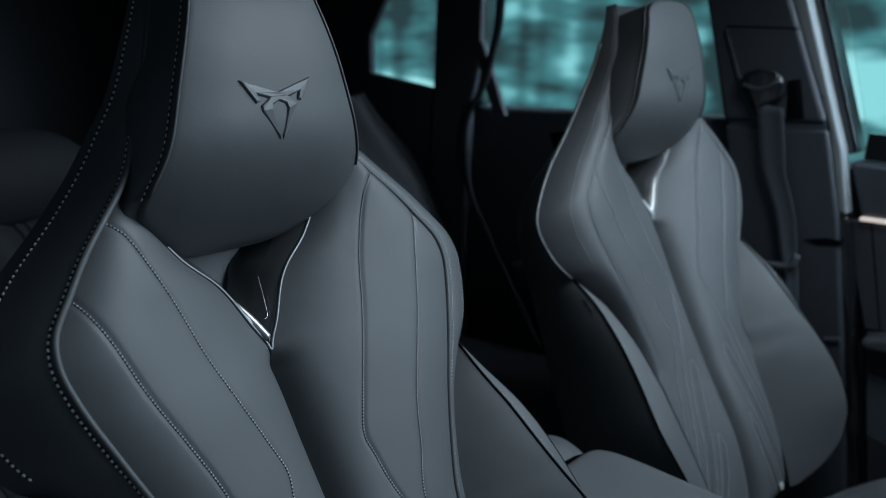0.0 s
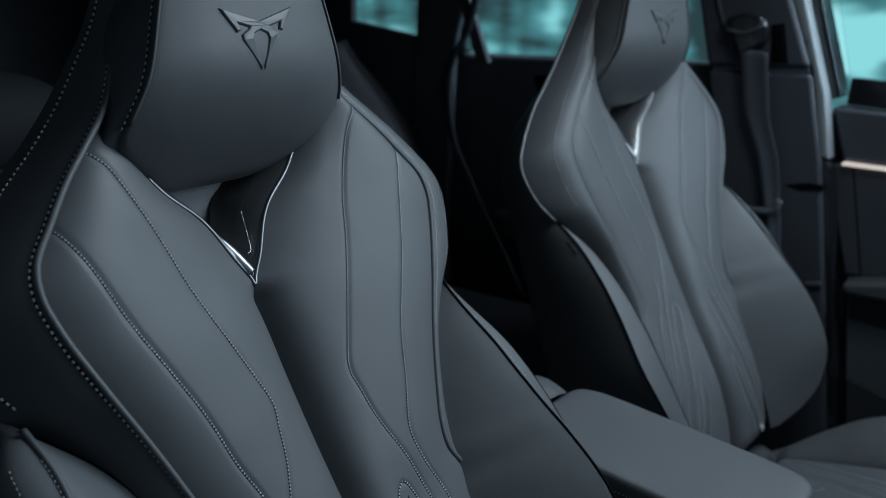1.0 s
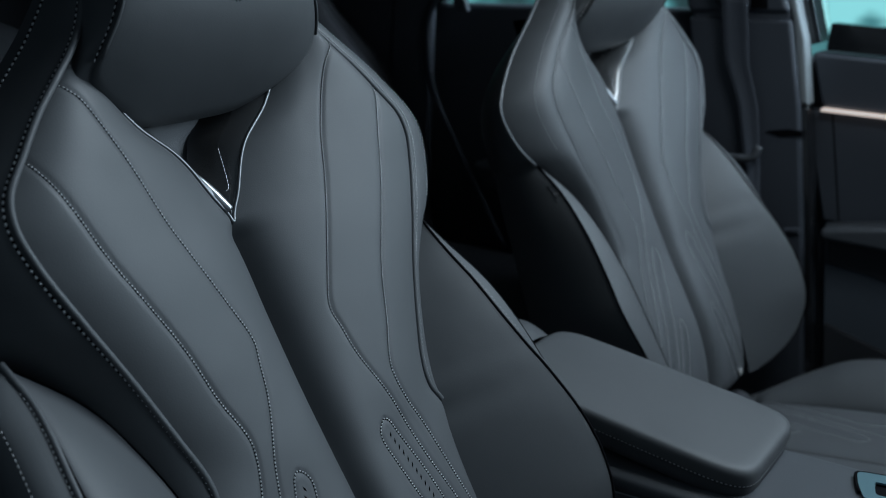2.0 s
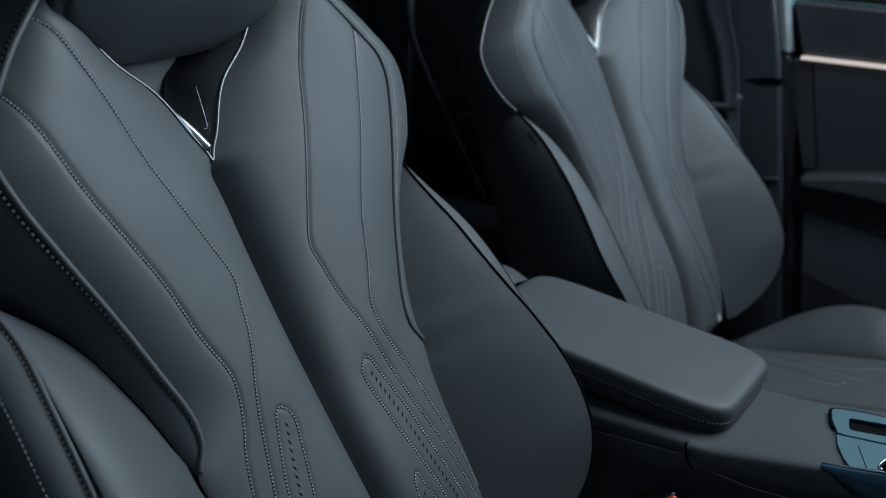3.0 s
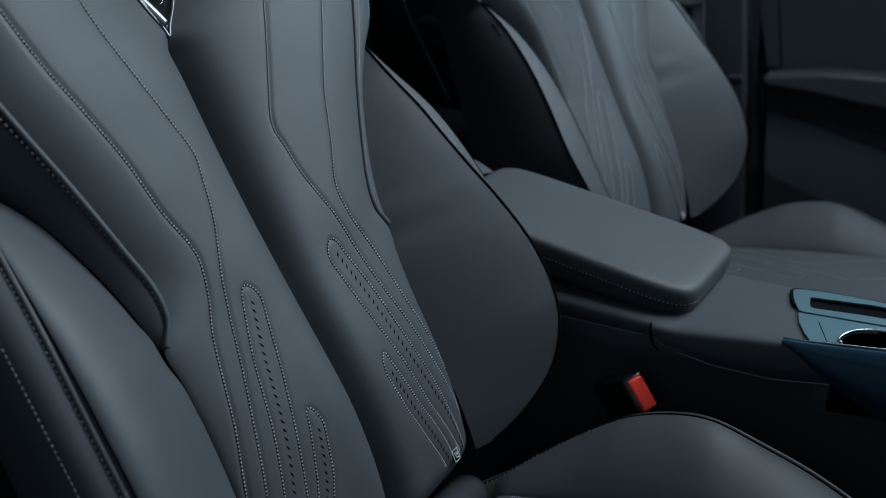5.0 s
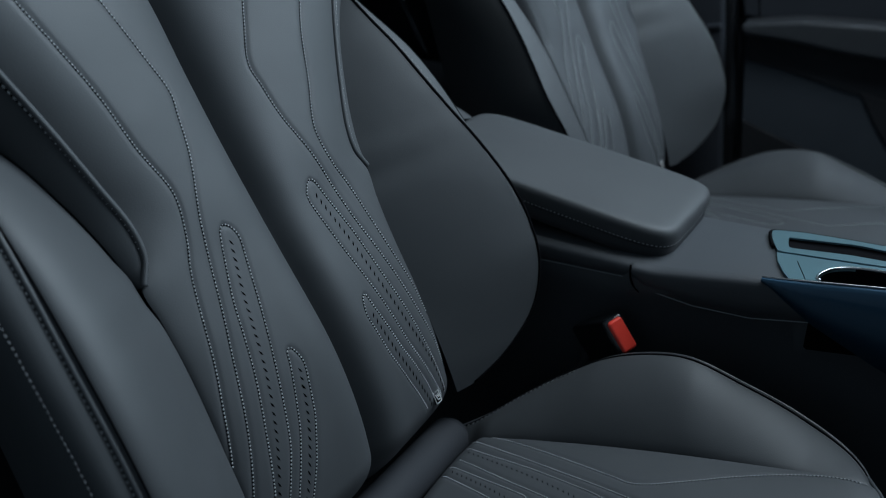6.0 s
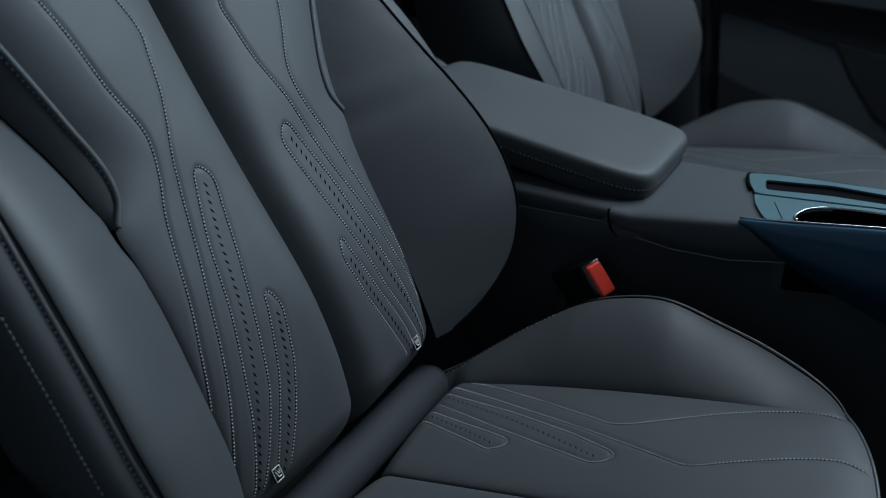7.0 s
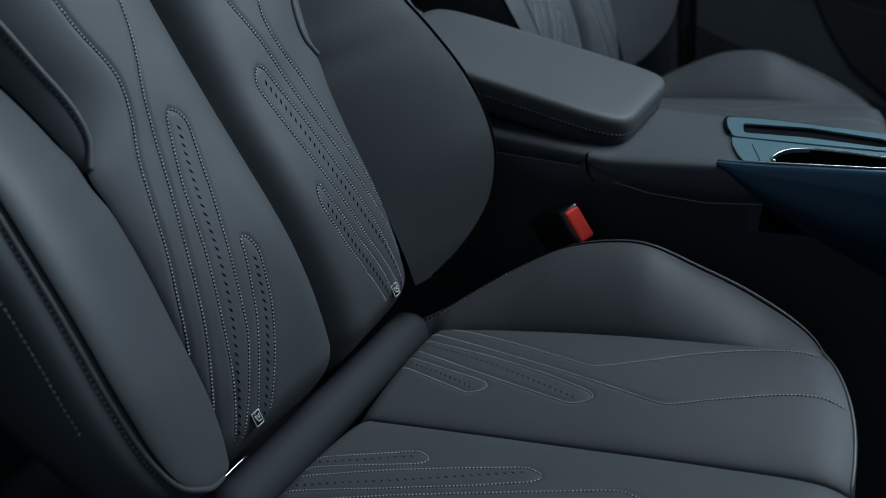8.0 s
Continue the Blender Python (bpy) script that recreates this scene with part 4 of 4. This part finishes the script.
def belt():
    b = thing("seat_belt", (1.12, 0.25, 0.86), "dark webbing seat belt hanging from pillar guide", "seat belt")
    slab("belt_guide", [(0.323, 1.19), (0.29, 1.201), (0.26, 1.195), (0.247, 1.18), (0.248, 1.153), (0.294, 1.13), (0.309, 1.16)], 1.118, 1.148, GLOSS, b, 0.008)
    tube("guide_lip", run([(1.118, 0.316, 1.172), (1.115, 0.288, 1.166), (1.115, 0.262, 1.176), (1.118, 0.253, 1.190)], 16), 0.0035, PLASTIC, b, 8)
    rows = []
    for t in np.linspace(0, 1, 30):
        z = 1.138 - 0.40 * t
        y = float(np.interp(z, [0.74, 0.847, 0.957, 1.03, 1.133], [0.196, 0.209, 0.228, 0.2545, 0.267]))
        x = 1.124 + 0.008 * math.sin(t * 3) - 0.004 * t
        w = float(np.interp(z, [0.74, 0.847, 0.957, 1.03, 1.133], [0.012, 0.013, 0.017, 0.0205, 0.0225]))
        rows.append([(x + 0.004 * math.cos(k * 2.2 + t * 2), y + w * k, z + 0.004 * k) for k in (-1, -0.5, 0, 0.5, 1)])
    web = sheet("webbing", np.array(rows), FABRIC, b, thick=0.0014)
    tube("belt_stop", run([(1.115, 0.268, 0.866), (1.108, 0.235, 0.868), (1.108, 0.205, 0.872), (1.112, 0.196, 0.892)], 16), 0.007, PLASTIC, b, 10)
    return b


belt()


def rear_belt():
    b = thing("rear_seat_belt", (1.13, 0.84, 1.10), "dark rear seat belt hanging beside the window", "seat belt")
    rows = [[(1.128, y0, z), (1.126, (y0 + y1) / 2, z), (1.128, y1, z)] for y0, y1, z in run([(0.836, 0.812, 1.50), (0.834, 0.812, 1.36), (0.836, 0.816, 1.27), (0.850, 0.832, 1.21), (0.866, 0.850, 1.15), (0.912, 0.896, 1.06), (0.902, 0.886, 0.935), (0.850, 0.835, 0.834), (0.776, 0.761, 0.713), (0.716, 0.701, 0.615)], 60)]
    sheet("webbing", np.array(rows), FABRIC, b, thick=0.0014)
    box("belt_guide", (1.118, 0.80, 1.495), (1.138, 0.85, 1.515), PLASTIC, b, 0.004)
    return b


rear_belt()


def rear_side():
    d = tagged(thing("door_2", (1.2, 0.7, 0.30), "closed rear door with dark panel and window", "door"), kind="structure")
    slab("door_panel", [(0.30, 1.108), (1.0, 1.092), (1.0, 0.30), (0.42, 0.30), (0.35, 0.8)], 1.19, 1.26, TRIM, d, 0.01)
    slab("door_armrest", [(0.40, 0.76), (0.80, 0.78), (0.80, 0.72), (0.40, 0.69)], 1.14, 1.2, PLASTIC, d, 0.012)
    slab("window_frame", [(0.895, 1.10), (0.945, 1.09), (0.945, 1.50), (0.885, 1.50)], 1.17, 1.21, GLOSS, d, 0.004)
    slab("window_divider", [(0.812, 1.085), (0.842, 1.085), (0.892, 1.22), (0.872, 1.235)], 1.135, 1.15, TRIM, d, 0.003)
    pane = slab("pane", [(0.38, 1.11), (0.93, 1.09), (0.91, 1.46), (0.42, 1.46)], 1.228, 1.232, GLASS, d, 0)
    pane.visible_shadow = False
    q = tagged(thing("pillar_c", (1.15, 1.05, 0.30), "dark rear pillar trim beside small quarter window", "pillar"), kind="structure")
    slab("pillar_trim", [(0.93, 0.30), (1.05, 0.30), (0.998, 1.125), (0.985, 1.50), (0.868, 1.50), (0.877, 1.22), (0.90, 1.09)], 1.135, 1.155, TRIM, q, 0.006)
    slab("quarter_panel", [(1.0, 0.30), (2.1, 0.30), (2.1, 1.19), (1.178, 1.157), (0.99, 1.129)], 1.14, 1.16, TRIM, q, 0.006)
    slab("rear_pillar_trim", [(1.178, 1.15), (2.1, 1.15), (2.1, 1.52), (1.08, 1.52), (1.136, 1.314), (1.178, 1.242)], 1.14, 1.16, TRIM, q, 0.006)
    pane = slab("quarter_pane", [(1.05, 1.14), (1.36, 1.17), (1.30, 1.48), (1.03, 1.48)], 1.228, 1.232, GLASS, q, 0)
    pane.visible_shadow = False


rear_side()


# ---- rear bench ----
def rear_bench():
    b = thing("rear_bench", (0.37, 1.1, 0.30), "leather rear bench with ribbed backrests, shade put into its colour", "rear seat")
    for x0 in (-0.06, 0.80):
        rows = []
        for t in np.linspace(0, 1, 40):
            z = 0.62 + 0.50 * t
            y = 0.87 + 0.21 * t
            w = (0.275 if x0 < 0 else 0.325) - 0.12 * float(smooth01(np.array((t - 0.60) / 0.40)))
            row = []
            for k in np.linspace(-1, 1, 121):
                edge = 0.05 * abs(k) ** 4
                rib = 0.016 * math.cos(k * 11) * (abs(k) < 0.70) + 0.007 * math.cos(k * 75) * (0.70 < abs(k) < 0.86)
                row.append((x0 + 0.06 + float(w) * k, y + edge - rib - 0.02 * math.sin(math.pi * t), z))
            rows.append(row)
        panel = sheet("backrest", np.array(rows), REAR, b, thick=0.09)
        if x0 > 0:
            continue
        rows = []
        for t in np.linspace(0.003, 0.997, 28):
            a = t * math.pi
            rows.append([(x0 + 0.19 + 0.19 * math.cos(p) * math.sin(a) ** 0.35, 1.03 + 0.055 * math.sin(p) * math.sin(a) ** 0.5, 0.978 + 0.145 * t) for p in np.linspace(0, 2 * math.pi, 33)[:-1]])
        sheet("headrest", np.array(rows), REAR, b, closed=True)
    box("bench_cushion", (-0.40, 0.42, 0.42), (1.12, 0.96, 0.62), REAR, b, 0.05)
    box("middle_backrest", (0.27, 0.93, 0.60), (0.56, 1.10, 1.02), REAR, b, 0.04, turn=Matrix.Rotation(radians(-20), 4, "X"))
    box("bench_base", (-0.40, 0.50, 0.30), (1.12, 1.30, 0.43), PLASTIC, b, 0.02)
    return b


rear_bench()
# ---- cabin shell and studio ----


def plain(name, lo, hi, mat, label, category, bevel=0.006):
    ob = box(name, lo, hi, mat, None, bevel)
    return tagged(ob, label, category, kind="structure")


plain("wall_far", (1.245, -1.1, 0.20), (1.30, 2.1, 1.03), TRIM, "dark outer skin of the far doors", "wall", 0.005)
plain("floor", (-0.46, -1.1, 0.22), (1.26, 2.2, 0.30), CARPET, "black carpeted cabin floor", "floor")
# Headliner is out of view; its front edge is set to shade the headrests.
plain("ceiling", (-0.40, 0.05, 1.50), (1.16, 2.1, 1.56), HEADLINER, "black fabric headliner", "ceiling", 0.02)
plain("wall_rear", (-0.46, 2.1, 0.22), (1.26, 2.16, 1.54), TRIM, "dark tailgate trim behind the bench", "wall")
# Out of view; added to block low light from the front.
plain("front_light_block", (-0.46, -1.00, 0.22), (1.26, -0.72, 1.20), TRIM, "unseen dark block keeping front light off the lower seats", "wall", 0.02)
plain("sill", (-0.56, -1.1, 0.20), (-0.46, 0.62, 0.40), PLASTIC, "black door sill of open doorway", "sill", 0.02)
plain("pillar_near", (-0.47, 0.42, 0.22), (-0.40, 0.60, 1.54), TRIM, "dark centre pillar trim", "pillar", 0.02)
plain("wall_near", (-0.47, 0.60, 0.22), (-0.41, 2.1, 1.54), TRIM, "dark rear side trim in shade", "wall", 0.01)
plain("ground", (-60, -60, -0.05), (60, 60, 0.0), CONCRETE, "dark studio concrete ground", "ground", 0)

# The wall emits by itself; bright and dim turquoise patches are in its colour.
GLOW = bpy.data.materials.new("self_lit_wall")
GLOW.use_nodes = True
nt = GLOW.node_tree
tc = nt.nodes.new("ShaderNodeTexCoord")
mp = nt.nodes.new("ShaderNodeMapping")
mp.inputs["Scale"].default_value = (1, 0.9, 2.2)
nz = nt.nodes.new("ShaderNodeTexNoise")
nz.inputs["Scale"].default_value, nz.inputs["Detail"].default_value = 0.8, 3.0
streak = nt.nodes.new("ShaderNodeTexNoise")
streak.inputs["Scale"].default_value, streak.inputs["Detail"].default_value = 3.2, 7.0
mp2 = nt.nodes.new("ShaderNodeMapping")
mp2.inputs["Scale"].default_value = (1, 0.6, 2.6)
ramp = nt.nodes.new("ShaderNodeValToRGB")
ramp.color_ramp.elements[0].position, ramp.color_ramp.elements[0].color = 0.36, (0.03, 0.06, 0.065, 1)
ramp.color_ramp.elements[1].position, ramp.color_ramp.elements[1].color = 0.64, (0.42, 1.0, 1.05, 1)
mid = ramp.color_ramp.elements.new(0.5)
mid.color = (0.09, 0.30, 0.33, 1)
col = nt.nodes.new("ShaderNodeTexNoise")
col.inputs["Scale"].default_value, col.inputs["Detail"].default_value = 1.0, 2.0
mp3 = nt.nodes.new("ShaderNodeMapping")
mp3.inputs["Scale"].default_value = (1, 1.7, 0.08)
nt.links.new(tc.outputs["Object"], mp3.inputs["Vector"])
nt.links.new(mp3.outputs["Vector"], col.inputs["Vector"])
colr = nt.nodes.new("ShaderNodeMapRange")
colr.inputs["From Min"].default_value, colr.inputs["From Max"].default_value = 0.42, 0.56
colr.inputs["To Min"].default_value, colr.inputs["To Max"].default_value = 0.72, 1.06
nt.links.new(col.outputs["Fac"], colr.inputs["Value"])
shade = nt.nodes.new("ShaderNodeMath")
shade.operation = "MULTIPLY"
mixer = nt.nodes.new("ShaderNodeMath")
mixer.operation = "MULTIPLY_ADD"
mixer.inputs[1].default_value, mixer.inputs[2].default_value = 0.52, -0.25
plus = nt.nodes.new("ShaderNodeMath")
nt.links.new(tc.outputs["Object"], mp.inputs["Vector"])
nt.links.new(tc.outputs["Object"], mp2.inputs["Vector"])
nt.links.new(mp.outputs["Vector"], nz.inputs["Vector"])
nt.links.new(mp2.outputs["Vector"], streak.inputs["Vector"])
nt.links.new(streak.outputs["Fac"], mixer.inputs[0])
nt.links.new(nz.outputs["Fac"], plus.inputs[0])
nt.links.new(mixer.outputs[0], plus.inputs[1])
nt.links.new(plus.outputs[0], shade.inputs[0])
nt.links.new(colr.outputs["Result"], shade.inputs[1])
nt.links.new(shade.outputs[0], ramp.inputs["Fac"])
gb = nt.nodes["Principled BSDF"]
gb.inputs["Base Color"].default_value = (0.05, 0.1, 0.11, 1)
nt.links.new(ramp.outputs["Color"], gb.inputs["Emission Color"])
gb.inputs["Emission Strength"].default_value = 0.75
plain("backdrop", (6.0, -4.0, 0.0), (6.1, 14.0, 4.5), GLOW, "blurred studio wall, its turquoise light put into its own glow", "backdrop", 0)
